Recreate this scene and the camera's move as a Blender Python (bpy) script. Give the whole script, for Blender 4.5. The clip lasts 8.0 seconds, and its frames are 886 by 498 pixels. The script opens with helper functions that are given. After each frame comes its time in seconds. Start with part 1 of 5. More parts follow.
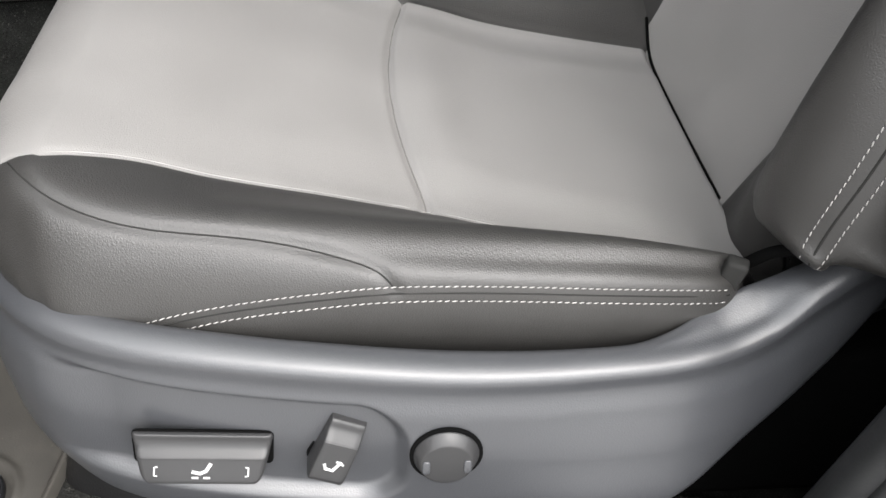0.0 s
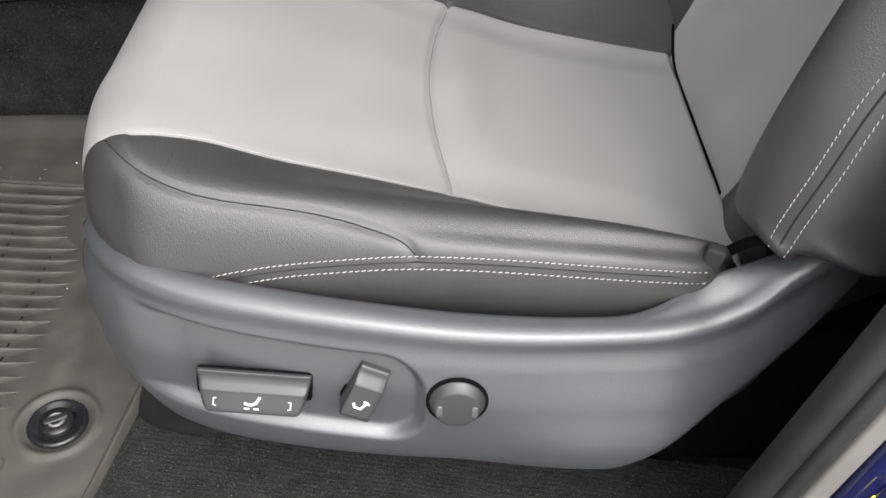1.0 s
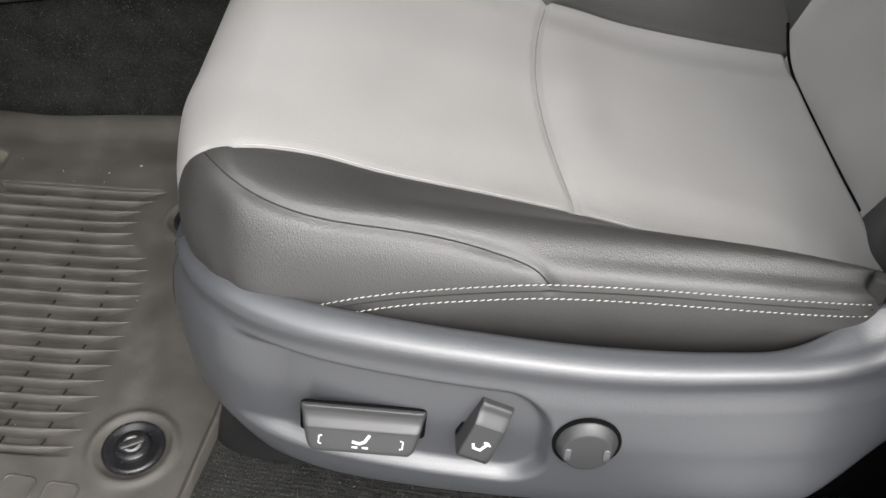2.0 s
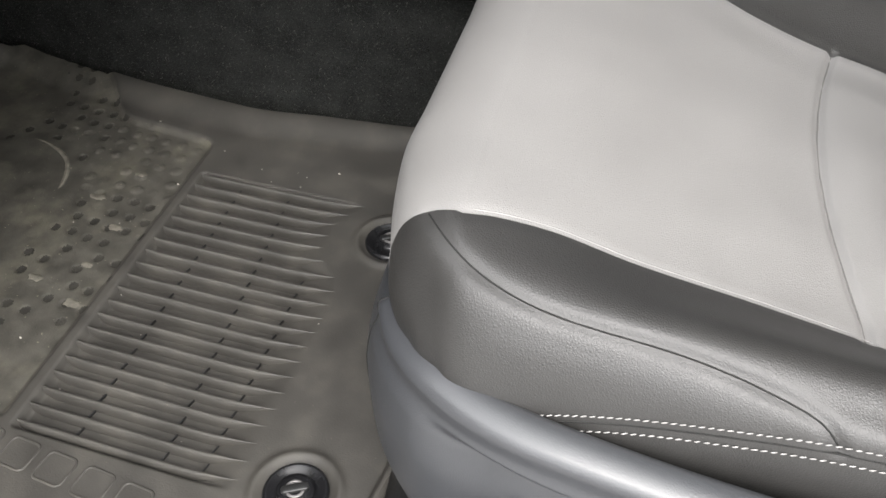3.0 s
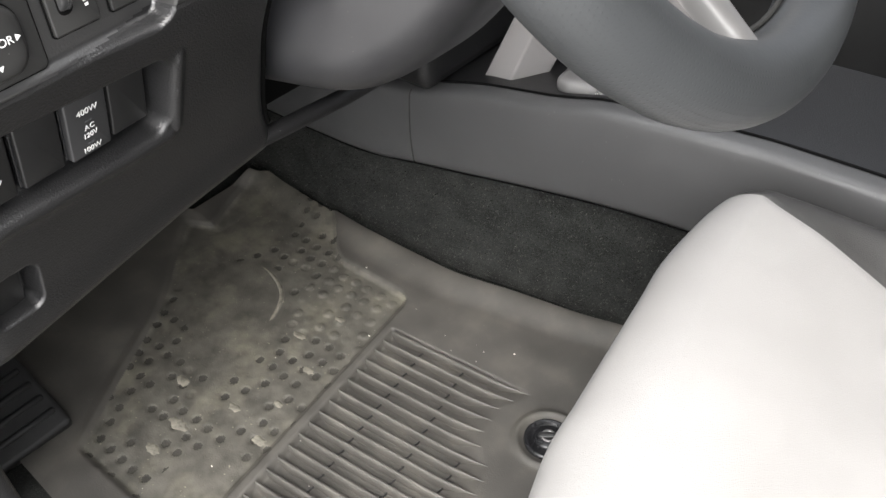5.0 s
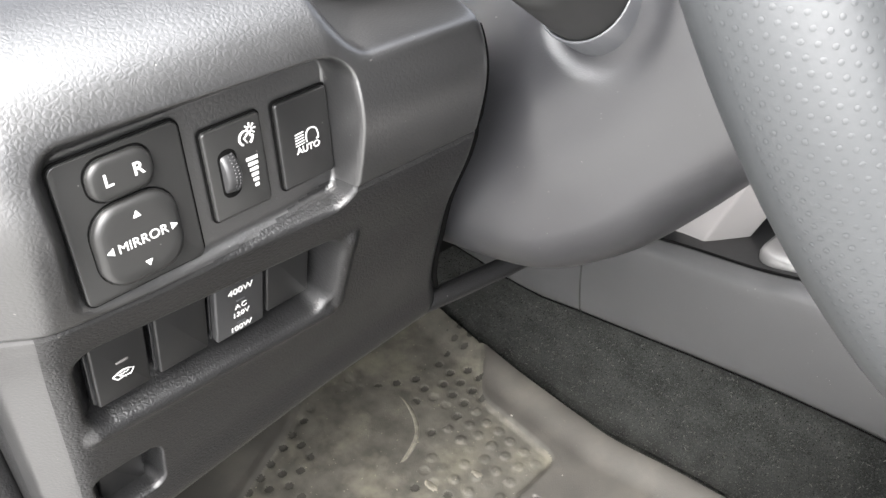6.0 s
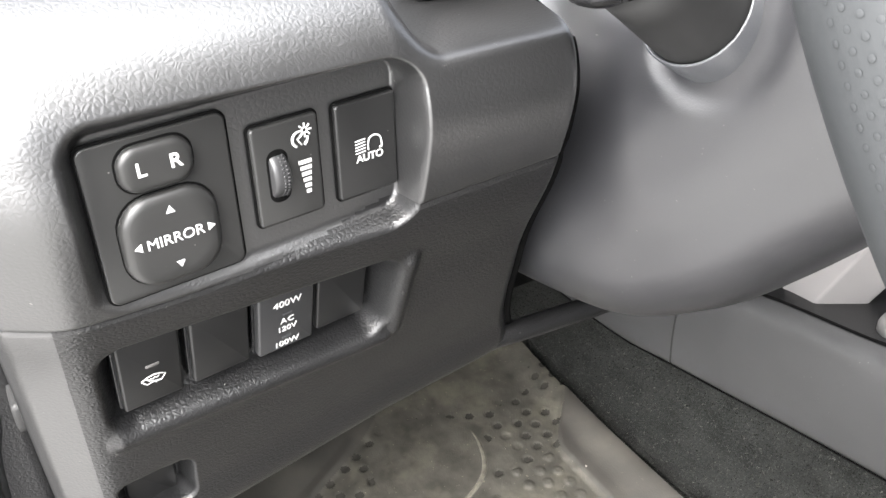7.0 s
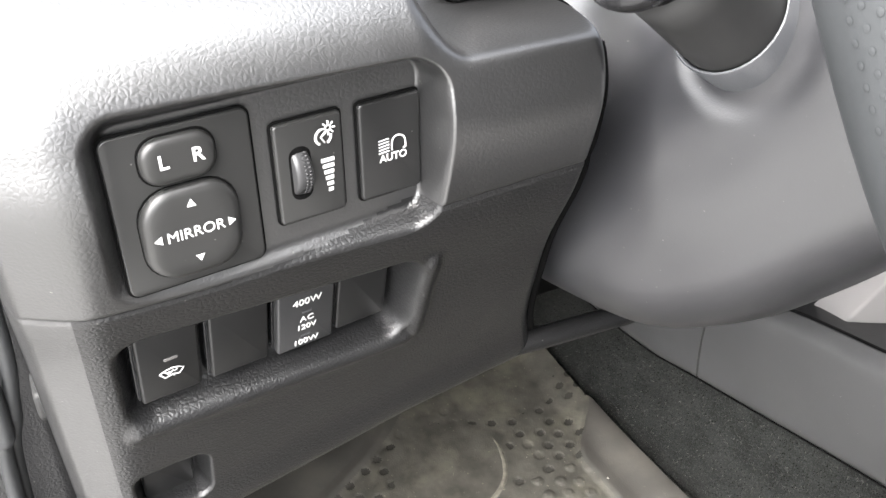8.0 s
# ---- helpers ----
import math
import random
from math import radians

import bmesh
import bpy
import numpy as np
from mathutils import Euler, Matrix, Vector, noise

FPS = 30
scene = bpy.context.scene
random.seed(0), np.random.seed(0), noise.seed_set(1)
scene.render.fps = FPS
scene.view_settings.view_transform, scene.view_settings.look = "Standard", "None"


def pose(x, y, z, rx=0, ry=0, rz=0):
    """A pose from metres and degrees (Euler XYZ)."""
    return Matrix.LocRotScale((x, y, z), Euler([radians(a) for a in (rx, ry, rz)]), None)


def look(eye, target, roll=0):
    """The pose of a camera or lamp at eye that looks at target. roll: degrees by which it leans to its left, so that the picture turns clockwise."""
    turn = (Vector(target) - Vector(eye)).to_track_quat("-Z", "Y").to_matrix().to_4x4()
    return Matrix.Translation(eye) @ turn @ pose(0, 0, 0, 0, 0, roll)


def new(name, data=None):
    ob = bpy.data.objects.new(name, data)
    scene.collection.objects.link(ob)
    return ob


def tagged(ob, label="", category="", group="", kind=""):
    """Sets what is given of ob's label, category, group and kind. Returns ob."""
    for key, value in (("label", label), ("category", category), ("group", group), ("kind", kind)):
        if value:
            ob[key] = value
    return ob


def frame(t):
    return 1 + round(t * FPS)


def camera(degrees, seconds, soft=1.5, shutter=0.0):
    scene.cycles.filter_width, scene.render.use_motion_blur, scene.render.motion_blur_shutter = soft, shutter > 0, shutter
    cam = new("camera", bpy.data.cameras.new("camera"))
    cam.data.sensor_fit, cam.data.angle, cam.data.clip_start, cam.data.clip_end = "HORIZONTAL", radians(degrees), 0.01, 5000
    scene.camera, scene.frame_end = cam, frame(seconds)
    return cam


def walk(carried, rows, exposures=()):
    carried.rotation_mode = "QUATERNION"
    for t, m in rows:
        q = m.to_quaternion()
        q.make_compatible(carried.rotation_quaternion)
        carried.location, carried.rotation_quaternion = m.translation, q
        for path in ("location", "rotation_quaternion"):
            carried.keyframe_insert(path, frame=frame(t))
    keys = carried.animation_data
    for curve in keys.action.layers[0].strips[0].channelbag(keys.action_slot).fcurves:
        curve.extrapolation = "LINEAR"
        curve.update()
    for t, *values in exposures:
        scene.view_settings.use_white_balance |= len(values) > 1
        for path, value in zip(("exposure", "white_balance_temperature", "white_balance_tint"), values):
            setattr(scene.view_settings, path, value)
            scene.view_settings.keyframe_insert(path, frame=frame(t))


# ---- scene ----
cam = camera(53.9, 8.0)
PATH = [
    (0, (-0.008, 0.011, 0.654), (-0.025, 1.511, -0.669), 4.0),
    (0.5, (0.015, -0.052, 0.681), (-0.034, 1.452, -0.636), 4.7),
    (1, (0.025, -0.061, 0.713), (-0.129, 1.404, -0.64), 2.9),
    (1.2, (0.022, -0.061, 0.712), (-0.16, 1.405, -0.637), 2.3),
    (2.3, (-0.083, 0.019, 0.673), (-0.321, 1.449, -0.705), 1.6),
    (2.5, (-0.099, 0.04, 0.666), (-0.449, 1.444, -0.715), 0.8),
    (3, (-0.125, 0.083, 0.66), (-0.682, 1.415, -0.724), 0.0),
    (3.5, (-0.132, 0.132, 0.652), (-0.818, 1.403, -0.732), -0.5),
    (4, (-0.129, 0.171, 0.665), (-0.905, 1.388, -0.72), -1.1),
    (4.2, (-0.122, 0.178, 0.686), (-0.922, 1.379, -0.699), -1.1),
    (5.3, (-0.146, 0.161, 0.847), (-1.21, 1.294, -0.411), -2.2),
    (5.5, (-0.187, 0.176, 0.846), (-1.299, 1.295, -0.384), -1.8),
    (6, (-0.247, 0.236, 0.83), (-1.524, 1.253, -0.325), -1.8),
    (6.5, (-0.265, 0.26, 0.815), (-1.659, 1.17, -0.293), -2.2),
    (7, (-0.265, 0.273, 0.805), (-1.708, 1.118, -0.293), -0.6),
    (7.5, (-0.264, 0.277, 0.805), (-1.729, 1.089, -0.289), -0.2),
    (8, (-0.264, 0.278, 0.802), (-1.749, 1.064, -0.284), -0.1),
]
EXPOSURES = [(0, 2.1), (1.2, 2.14), (2.5, 2.02), (3.5, 2.26), (4.2, 2.28), (5.3, 3.24), (6, 3.68), (8, 3.75)]
walk(cam, [(t, look(eye, target, roll)) for t, eye, target, roll in PATH], EXPOSURES)

# ---- world and light ----
world = bpy.data.worlds.new("overcast_sky")
scene.world = world
world.use_nodes = True
wn = world.node_tree.nodes
wl = world.node_tree.links
sky = wn.new("ShaderNodeTexSky")
sky.sky_type = "NISHITA"
sky.sun_disc = False
sky.sun_elevation = radians(51)
sky.sun_rotation = radians(149)
sky.air_density, sky.dust_density, sky.ozone_density = 0.6, 6.0, 0.5
wn["Background"].inputs["Strength"].default_value = 0.07
grey = wn.new("ShaderNodeHueSaturation")                       # a hazy, nearly grey sky
grey.inputs["Saturation"].default_value = 0.3
wl.new(sky.outputs["Color"], grey.inputs["Color"])
wl.new(grey.outputs["Color"], wn["Background"].inputs["Color"])

sun = new("sun", bpy.data.lights.new("sun", "SUN"))
sun.data.energy = 1.55
sun.data.angle = radians(110)
sun.data.color = (0.985, 0.99, 1.0)
sun.matrix_world = look((0.15, -0.58, 0.80), (0, 0, 0))

# ---- materials ----
def material(name, color, rough=0.5, metal=0.0, grain=0.0, grain_size=0.002, kind="noise", spots=0.12,
             spot_size=0.06, dust=0.0, dust_color=(0.45, 0.42, 0.36), rough_var=0.08, fine=0.0, spec=0.5, specks=0.0, dust_size=0.05, ior=1.5):
    """A surface with fine relief (grain), slow tonal variation (spots) and dust specks."""
    m = bpy.data.materials.new(name)
    m.use_nodes = True
    nt = m.node_tree
    b = nt.nodes["Principled BSDF"]
    b.inputs["Roughness"].default_value = rough
    b.inputs["Metallic"].default_value = metal
    b.inputs["IOR"].default_value = ior
    b.inputs["Specular IOR Level"].default_value = spec
    pos = nt.nodes.new("ShaderNodeTexCoord").outputs["Object"]

    def tex(size, detail=3.0, rough_=0.55):
        n = nt.nodes.new("ShaderNodeTexNoise")
        n.inputs["Scale"].default_value = 1.0 / size
        n.inputs["Detail"].default_value = detail
        n.inputs["Roughness"].default_value = rough_
        nt.links.new(pos, n.inputs["Vector"])
        return n.outputs["Fac"]

    def ramp(src, lo, hi, a, c):
        r = nt.nodes.new("ShaderNodeMapRange")
        r.inputs["From Min"].default_value, r.inputs["From Max"].default_value = lo, hi
        r.inputs["To Min"].default_value, r.inputs["To Max"].default_value = a, c
        nt.links.new(src, r.inputs["Value"])
        return r.outputs["Result"]

    def mix(fac, a, c):
        n = nt.nodes.new("ShaderNodeMix")
        n.data_type = "RGBA"
        nt.links.new(fac, n.inputs["Factor"])
        for key, v in (("A", a), ("B", c)):
            if isinstance(v, tuple):
                n.inputs[key].default_value = (*v, 1)
            else:
                nt.links.new(v, n.inputs[key])
        return n.outputs["Result"]

    dark = tuple(c * (1 - spots) for c in color)
    light = tuple(min(1, c * (1 + spots)) for c in color)
    col = mix(ramp(tex(spot_size), 0.3, 0.7, 0, 1), dark, light)
    if fine:
        f = tuple(min(1, c * (1 + 3 * fine)) for c in color)
        col = mix(ramp(tex(grain_size * 0.8, 1), 0.5, 0.75, 0, fine), col, f)
    if dust:
        d1 = ramp(tex(dust_size, 4, 0.65), 0.5, 0.75, 0, dust)
        d2 = ramp(tex(0.0035, 1), 0.74, 0.78, 0, min(1, 1.5 * dust))
        col = mix(d1, col, dust_color)
        col = mix(d2, col, tuple(min(1, 1.2 * c) for c in dust_color))
    if specks:
        col = mix(ramp(tex(0.0020, 1), 0.79, 0.82, 0, 0.6 * specks), col, (0.55, 0.54, 0.5))
    nt.links.new(col, b.inputs["Base Color"])
    if rough_var:
        nt.links.new(ramp(tex(spot_size * 0.5), 0.3, 0.7, rough - rough_var, min(1, rough + rough_var)), b.inputs["Roughness"])
    if grain:
        if kind == "leather":
            v = nt.nodes.new("ShaderNodeTexVoronoi")
            v.feature = "DISTANCE_TO_EDGE"
            v.inputs["Scale"].default_value = 1.0 / grain_size
            w = nt.nodes.new("ShaderNodeVectorMath")
            w.operation = "ADD"
            wob = nt.nodes.new("ShaderNodeTexNoise")
            wob.inputs["Scale"].default_value = 0.5 / grain_size
            sc = nt.nodes.new("ShaderNodeVectorMath")
            sc.operation = "SCALE"
            sc.inputs["Scale"].default_value = grain_size * 1.4
            nt.links.new(pos, wob.inputs["Vector"])
            nt.links.new(wob.outputs["Color"], sc.inputs[0])
            nt.links.new(pos, w.inputs[0])
            nt.links.new(sc.outputs[0], w.inputs[1])
            nt.links.new(w.outputs[0], v.inputs["Vector"])
            height = ramp(v.outputs["Distance"], 0.0, 0.35, 0, 1)
        else:
            height = tex(grain_size, 2)
        bump = nt.nodes.new("ShaderNodeBump")
        bump.inputs["Strength"].default_value = grain
        bump.inputs["Distance"].default_value = grain_size * 0.35
        nt.links.new(height, bump.inputs["Height"])
        nt.links.new(bump.outputs["Normal"], b.inputs["Normal"])
    return m


LEATHER_LIGHT = material("pale_grey_leather", (0.252, 0.245, 0.237), 0.48, grain=0.20, grain_size=0.0016, kind="leather", spots=0.05)
LEATHER_REAR = material("pale_grey_leather_cool", (0.250, 0.244, 0.237), 0.5, grain=0.20, grain_size=0.0016, kind="leather", spots=0.05)
LEATHER_DARK = material("charcoal_leather", (0.029, 0.028, 0.0265), 0.45, ior=1.58, grain=0.22, grain_size=0.0017, kind="leather", spots=0.08, rough_var=0.02, spec=0.6)
THREAD = material("white_thread", (0.36, 0.35, 0.338), 0.8, grain=0.5, grain_size=0.0006, spots=0.08)
SEAM = material("seam_cord", (0.022, 0.022, 0.021), 0.8, spots=0.1, spec=0.2)
SEAM_PALE = material("pale_seam_cord", (0.15, 0.146, 0.14), 0.8, spots=0.1, spec=0.2)
SHELL = material("satin_grey_plastic", (0.048, 0.050, 0.0545), 0.36, ior=1.56, grain=0.09, grain_size=0.0019, kind="leather", spots=0.02, rough_var=0.0, spec=0.8)
SWITCH_DARK = material("black_key_plastic", (0.010, 0.010, 0.010), 0.40, grain=0.05, grain_size=0.0012, spots=0.05, specks=0.4, rough_var=0.02)
SWITCH = material("dark_switch_plastic", (0.021, 0.021, 0.0205), 0.36, grain=0.05, grain_size=0.0012, spots=0.05, specks=0.4, rough_var=0.02)
SEAT_SWITCH = material("grey_switch_plastic", (0.028, 0.028, 0.0288), 0.36, grain=0.06, grain_size=0.0016, spots=0.05, rough_var=0.02)
DASH = material("grained_dash_plastic", (0.0095, 0.0095, 0.0097), 0.36, ior=1.65, grain=0.08, grain_size=0.0026, kind="leather", spots=0.07, specks=0.4, spec=1.0, rough_var=0.02)
DASH_FINE = material("matt_dash_plastic", (0.0085, 0.0085, 0.0088), 0.36, ior=1.5, spec=0.6, grain=0.18, grain_size=0.0026, kind="leather", spots=0.08, specks=0.4, rough_var=0.03)
COLUMN = material("smooth_column_plastic", (0.0185, 0.0185, 0.0205), 0.36, ior=1.55, grain=0.06, grain_size=0.0016, kind="leather", spots=0.06, specks=0.4, rough_var=0.03, spec=0.95)
CONSOLE = material("smooth_console_plastic", (0.046, 0.046, 0.0465), 0.45, grain=0.06, grain_size=0.0016, kind="leather", spots=0.06, specks=0.4)
DRIED_MUD = material("dried_mud", (0.14, 0.13, 0.105), 0.95, grain=0.6, grain_size=0.003, spots=0.3, spot_size=0.01)
BLACK = material("black_gloss_plastic", (0.012, 0.012, 0.013), 0.25, spots=0.2, specks=0.5)
BLACK_MATT = material("black_matt_plastic", (0.015, 0.015, 0.015), 0.6, spots=0.2)
PRINT = material("white_print", (0.6, 0.6, 0.59), 0.6, spots=0.04)
# near-black: the shade deep in gaps and slits is put into the colour
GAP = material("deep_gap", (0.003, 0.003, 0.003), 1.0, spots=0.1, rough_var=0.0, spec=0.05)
MAT_RUBBER = material("dusty_rubber", (0.055, 0.0515, 0.0455), 0.58, grain=0.35, grain_size=0.0018, spots=0.24, spot_size=0.05, dust=0.12, dust_color=(0.16, 0.145, 0.11))
GRIT = material("pale_grit", (0.45, 0.43, 0.38), 0.8, grain=0.3, grain_size=0.001, spots=0.2, spot_size=0.01)
# dark tone that paints the shade inside the mat's shallow dimples
DIMPLE_SHADE = material("dimple_shade", (0.027, 0.025, 0.020), 0.8, grain=0.6, grain_size=0.002, spots=0.3, spot_size=0.02)
MAT_PAD = material("muddy_rubber", (0.068, 0.064, 0.054), 0.55, grain=0.5, grain_size=0.002, spots=0.40, spot_size=0.025, dust=0.55, dust_color=(0.20, 0.185, 0.14), dust_size=0.07)
CARPET = material("charcoal_carpet", (0.015, 0.0155, 0.0145), 0.95, grain=1.0, grain_size=0.0022, spots=0.4, spot_size=0.03, fine=0.65, specks=0.12, spec=0.1)
PILE = material("carpet_pile", (0.022, 0.0225, 0.021), 0.95, spots=0.3, spot_size=0.02, rough_var=0.0, spec=0.1)
_n, _l = PILE.node_tree.nodes, PILE.node_tree.links
_geo, _mix = _n.new("ShaderNodeNewGeometry"), _n.new("ShaderNodeValToRGB")
_mix.color_ramp.elements[0].color = (0.008, 0.0085, 0.0075, 1)
_mix.color_ramp.elements[1].color = (0.085, 0.085, 0.078, 1)
_mid = _mix.color_ramp.elements.new(0.8)
_mid.color = (0.024, 0.0245, 0.022, 1)
_l.new(_geo.outputs["Random Per Island"], _mix.inputs["Fac"])
_l.new(_mix.outputs["Color"], _n["Principled BSDF"].inputs["Base Color"])
CARPET_RIB = material("ribbed_carpet", (0.018, 0.018, 0.017), 0.95, grain=1.0, grain_size=0.0018, spots=0.35, spot_size=0.02, fine=0.7, specks=0.3, spec=0.1)
SILVER = material("satin_silver", (0.33, 0.325, 0.32), 0.35, metal=0.75, spots=0.04)
STONE_TRIM = material("pale_satin_trim", (0.18, 0.172, 0.17), 0.42, metal=0.3, spots=0.05)
DUSTY_RIB = material("dusty_pedal_rubber", (0.10, 0.097, 0.085), 0.8, grain=0.4, grain_size=0.002, spots=0.3, spot_size=0.01)
TRIM_PALE = material("pale_stack_trim", (0.23, 0.22, 0.218), 0.40, metal=0.2, spots=0.04)
RUBBER = material("black_seal_rubber", (0.018, 0.019, 0.02), 0.55, grain=0.2, grain_size=0.002, spots=0.15)
PAINT = material("dark_blue_paint", (0.012, 0.015, 0.07), 0.12, spots=0.05)
BEIGE = material("greige_sill_plastic", (0.21, 0.198, 0.18), 0.5, grain=0.2, grain_size=0.002, spots=0.08)
YELLOW = material("yellow_print", (0.85, 0.72, 0.03), 0.45, spots=0.05)
LINING = material("grey_headlining", (0.3, 0.295, 0.285), 0.95, grain=0.4, grain_size=0.003, spots=0.05)
WHEEL_LEATHER = material("grey_wheel_leather", (0.031, 0.033, 0.0345), 0.44, grain=0.08, grain_size=0.0024, spots=0.06, rough_var=0.03)
# unseen ground, its colour paled to bounce light onto the seat's side
GROUND = material("pale_bounce_ground", (0.3, 0.295, 0.285), 0.9, grain=0.8, grain_size=0.01, spots=0.2, spot_size=0.5)


# ---- building helpers ----
def shade(me, smooth=True):
    me.polygons.foreach_set("use_smooth", [smooth] * len(me.polygons))
    me.update()
    return me


def place(name, me, mats, parent=None, label="", m=None):
    for mt in mats if isinstance(mats, (list, tuple)) else [mats]:
        me.materials.append(mt)
    ob = new(name, me)
    if parent is not None:
        ob.parent = parent
    if m is not None:
        ob.matrix_local = m
    if label:
        ob["label"] = label
    return ob


def part(name, bm, mat, parent=None, label="", m=None, smooth=True):
    me = bpy.data.meshes.new(name)
    bm.to_mesh(me)
    bm.free()
    return place(name, shade(me, smooth), mat, parent, label, m)


def thing(name, label, category, m=None, group="", kind=""):
    ob = new(name)
    ob.empty_display_size = 0.02
    if m is not None:
        ob.matrix_world = m
    return tagged(ob, label, category, group, kind)


def axes(origin, right, up):
    """A frame with x along right, y along up and z out of the face."""
    r = Vector(right).normalized()
    n = r.cross(Vector(up)).normalized()
    u = n.cross(r)
    return Matrix.Translation(origin) @ Matrix((r, u, n)).transposed().to_4x4()


def smooth(a, b, x):
    t = np.clip((x - a) / (b - a), 0, 1)
    return t * t * (3 - 2 * t)


def curve(x, xs, ys):
    """A smooth curve through a few stations (monotone cubic)."""
    xs, ys = np.array(xs, float), np.array(ys, float)
    h, d = np.diff(xs), np.diff(ys) / np.diff(xs)
    s = np.zeros_like(ys)
    s[1:-1] = np.where(d[:-1] * d[1:] > 0, 2 * d[:-1] * d[1:] / (d[:-1] + d[1:] + 1e-12), 0)
    s[0], s[-1] = d[0], d[-1]
    x = np.clip(np.asarray(x, float), xs[0], xs[-1])
    i = np.clip(np.searchsorted(xs, x) - 1, 0, len(h) - 1)
    t = (x - xs[i]) / h[i]
    return ((1 + 2 * t) * (1 - t) ** 2 * ys[i] + t * (1 - t) ** 2 * h[i] * s[i]
            + t * t * (3 - 2 * t) * ys[i + 1] + t * t * (t - 1) * h[i] * s[i + 1])


def spline(knots, n):
    """Catmull-Rom through knots (k, ..., 3) along axis 0, n samples a span."""
    k = np.asarray(knots, float)
    k = np.concatenate([2 * k[:1] - k[1:2], k, 2 * k[-1:] - k[-2:-1]])
    out = []
    for i in range(1, len(k) - 2):
        for t in np.arange(n) / n:
            out.append(0.5 * (2 * k[i] + (k[i + 1] - k[i - 1]) * t + (2 * k[i - 1] - 5 * k[i] + 4 * k[i + 1] - k[i + 2]) * t * t
                              + (3 * k[i] - k[i - 1] - 3 * k[i + 1] + k[i + 2]) * t ** 3))
    return np.array(out + [k[-2]])


def sheet(name, p, flip=False, close_u=False, close_v=False):
    """A mesh from a grid of points (rows, columns, 3)."""
    r, c = p.shape[:2]
    idx = np.arange(r * c).reshape(r, c)
    if close_u:
        idx = np.concatenate([idx, idx[:1]])
    if close_v:
        idx = np.concatenate([idx, idx[:, :1]], 1)
    f = np.stack([idx[:-1, :-1], idx[:-1, 1:], idx[1:, 1:], idx[1:, :-1]], -1).reshape(-1, 4)
    if flip:
        f = f[:, ::-1]
    me = bpy.data.meshes.new(name)
    me.from_pydata(p.reshape(-1, 3).tolist(), [], f.tolist())
    return shade(me)


def tube(name, pts, radius, sides=8, closed=False, taper=None):
    pts = np.asarray(pts, float)
    n = len(pts)
    tan = np.roll(pts, -1, 0) - np.roll(pts, 1, 0) if closed else np.gradient(pts, axis=0)
    tan /= np.linalg.norm(tan, axis=1)[:, None] + 1e-12
    up = np.array([0, 0, 1.0]) if abs(tan[0][2]) < 0.9 else np.array([1.0, 0, 0])
    rows = []
    for i in range(n):
        a = np.cross(tan[i], up)
        a /= np.linalg.norm(a) + 1e-12
        b = np.cross(a, tan[i])
        up = b
        rad = radius * (taper[i] if taper is not None else 1)
        ang = np.linspace(0, 2 * np.pi, sides, endpoint=False)
        rows.append(pts[i] + rad * (np.cos(ang)[:, None] * a + np.sin(ang)[:, None] * b))
    p = np.array(rows)
    me = sheet(name, p, flip=True, close_u=closed, close_v=True)
    if not closed:
        bm = bmesh.new()
        bm.from_mesh(me)
        bm.verts.ensure_lookup_table()
        bm.faces.new([bm.verts[k] for k in range(sides)])
        bm.faces.new([bm.verts[(n - 1) * sides + k] for k in reversed(range(sides))])
        bmesh.ops.recalc_face_normals(bm, faces=bm.faces)
        bm.to_mesh(me)
        bm.free()
        shade(me)
    return me


def rounded(w, h, r, n=6, bow=0.0):
    """Outline of a rounded rectangle, optionally with bowed sides."""
    r = min(r, w / 2 - 1e-5, h / 2 - 1e-5)
    pts = []
    for cx, cy, a0 in ((w / 2 - r, h / 2 - r, 0), (-w / 2 + r, h / 2 - r, 90), (-w / 2 + r, -h / 2 + r, 180), (w / 2 - r, -h / 2 + r, 270)):
        for k in range(n + 1):
            a = radians(a0 + 90 * k / n)
            pts.append((cx + r * math.cos(a), cy + r * math.sin(a)))
    p = np.array(pts)
    if bow:
        p = np.stack([p[:, 0] * (1 + bow * (1 - (2 * p[:, 1] / h) ** 2)), p[:, 1] * (1 + bow * (1 - (2 * p[:, 0] / w) ** 2))], 1)
    return p


def stack(outlines):
    """A closed solid from outlines of equal count: a list of (points (n,2), height)."""
    bm = bmesh.new()
    rings = [[bm.verts.new((x, y, z)) for x, y in pts] for pts, z in outlines]
    for a, b in zip(rings, rings[1:]):
        for i in range(len(a)):
            j = (i + 1) % len(a)
            bm.faces.new((a[i], a[j], b[j], b[i]))
    bm.faces.new(rings[-1])
    bm.faces.new(list(reversed(rings[0])))
    return bm


def button(w, h, r, depth, edge=0.001, dome=0.0, bow=0.0, n=6):
    """A key with a softened edge and an optional domed face."""
    o = lambda d: rounded(w - 2 * d, h - 2 * d, max(r - d, 1e-4), n, bow)
    rows = [(o(0), 0), (o(0), depth - edge), (o(edge * 0.3), depth - edge * 0.3), (o(edge), depth)]
    if dome:
        for f in (0.25, 0.5, 0.75):
            rows.append((rounded(w, h, r, n, bow) * (1 - f) * (1 - 2 * edge / w), depth + dome * (1 - (1 - f) ** 2)))
    return stack(rows)


def box(w, d, h, bevel=0.004, segments=2):
    bm = bmesh.new()
    bmesh.ops.create_cube(bm, size=1)
    bmesh.ops.scale(bm, vec=(w, d, h), verts=bm.verts)
    if bevel:
        bmesh.ops.bevel(bm, geom=bm.edges[:], offset=bevel, segments=segments, profile=0.7, affect="EDGES")
    return bm


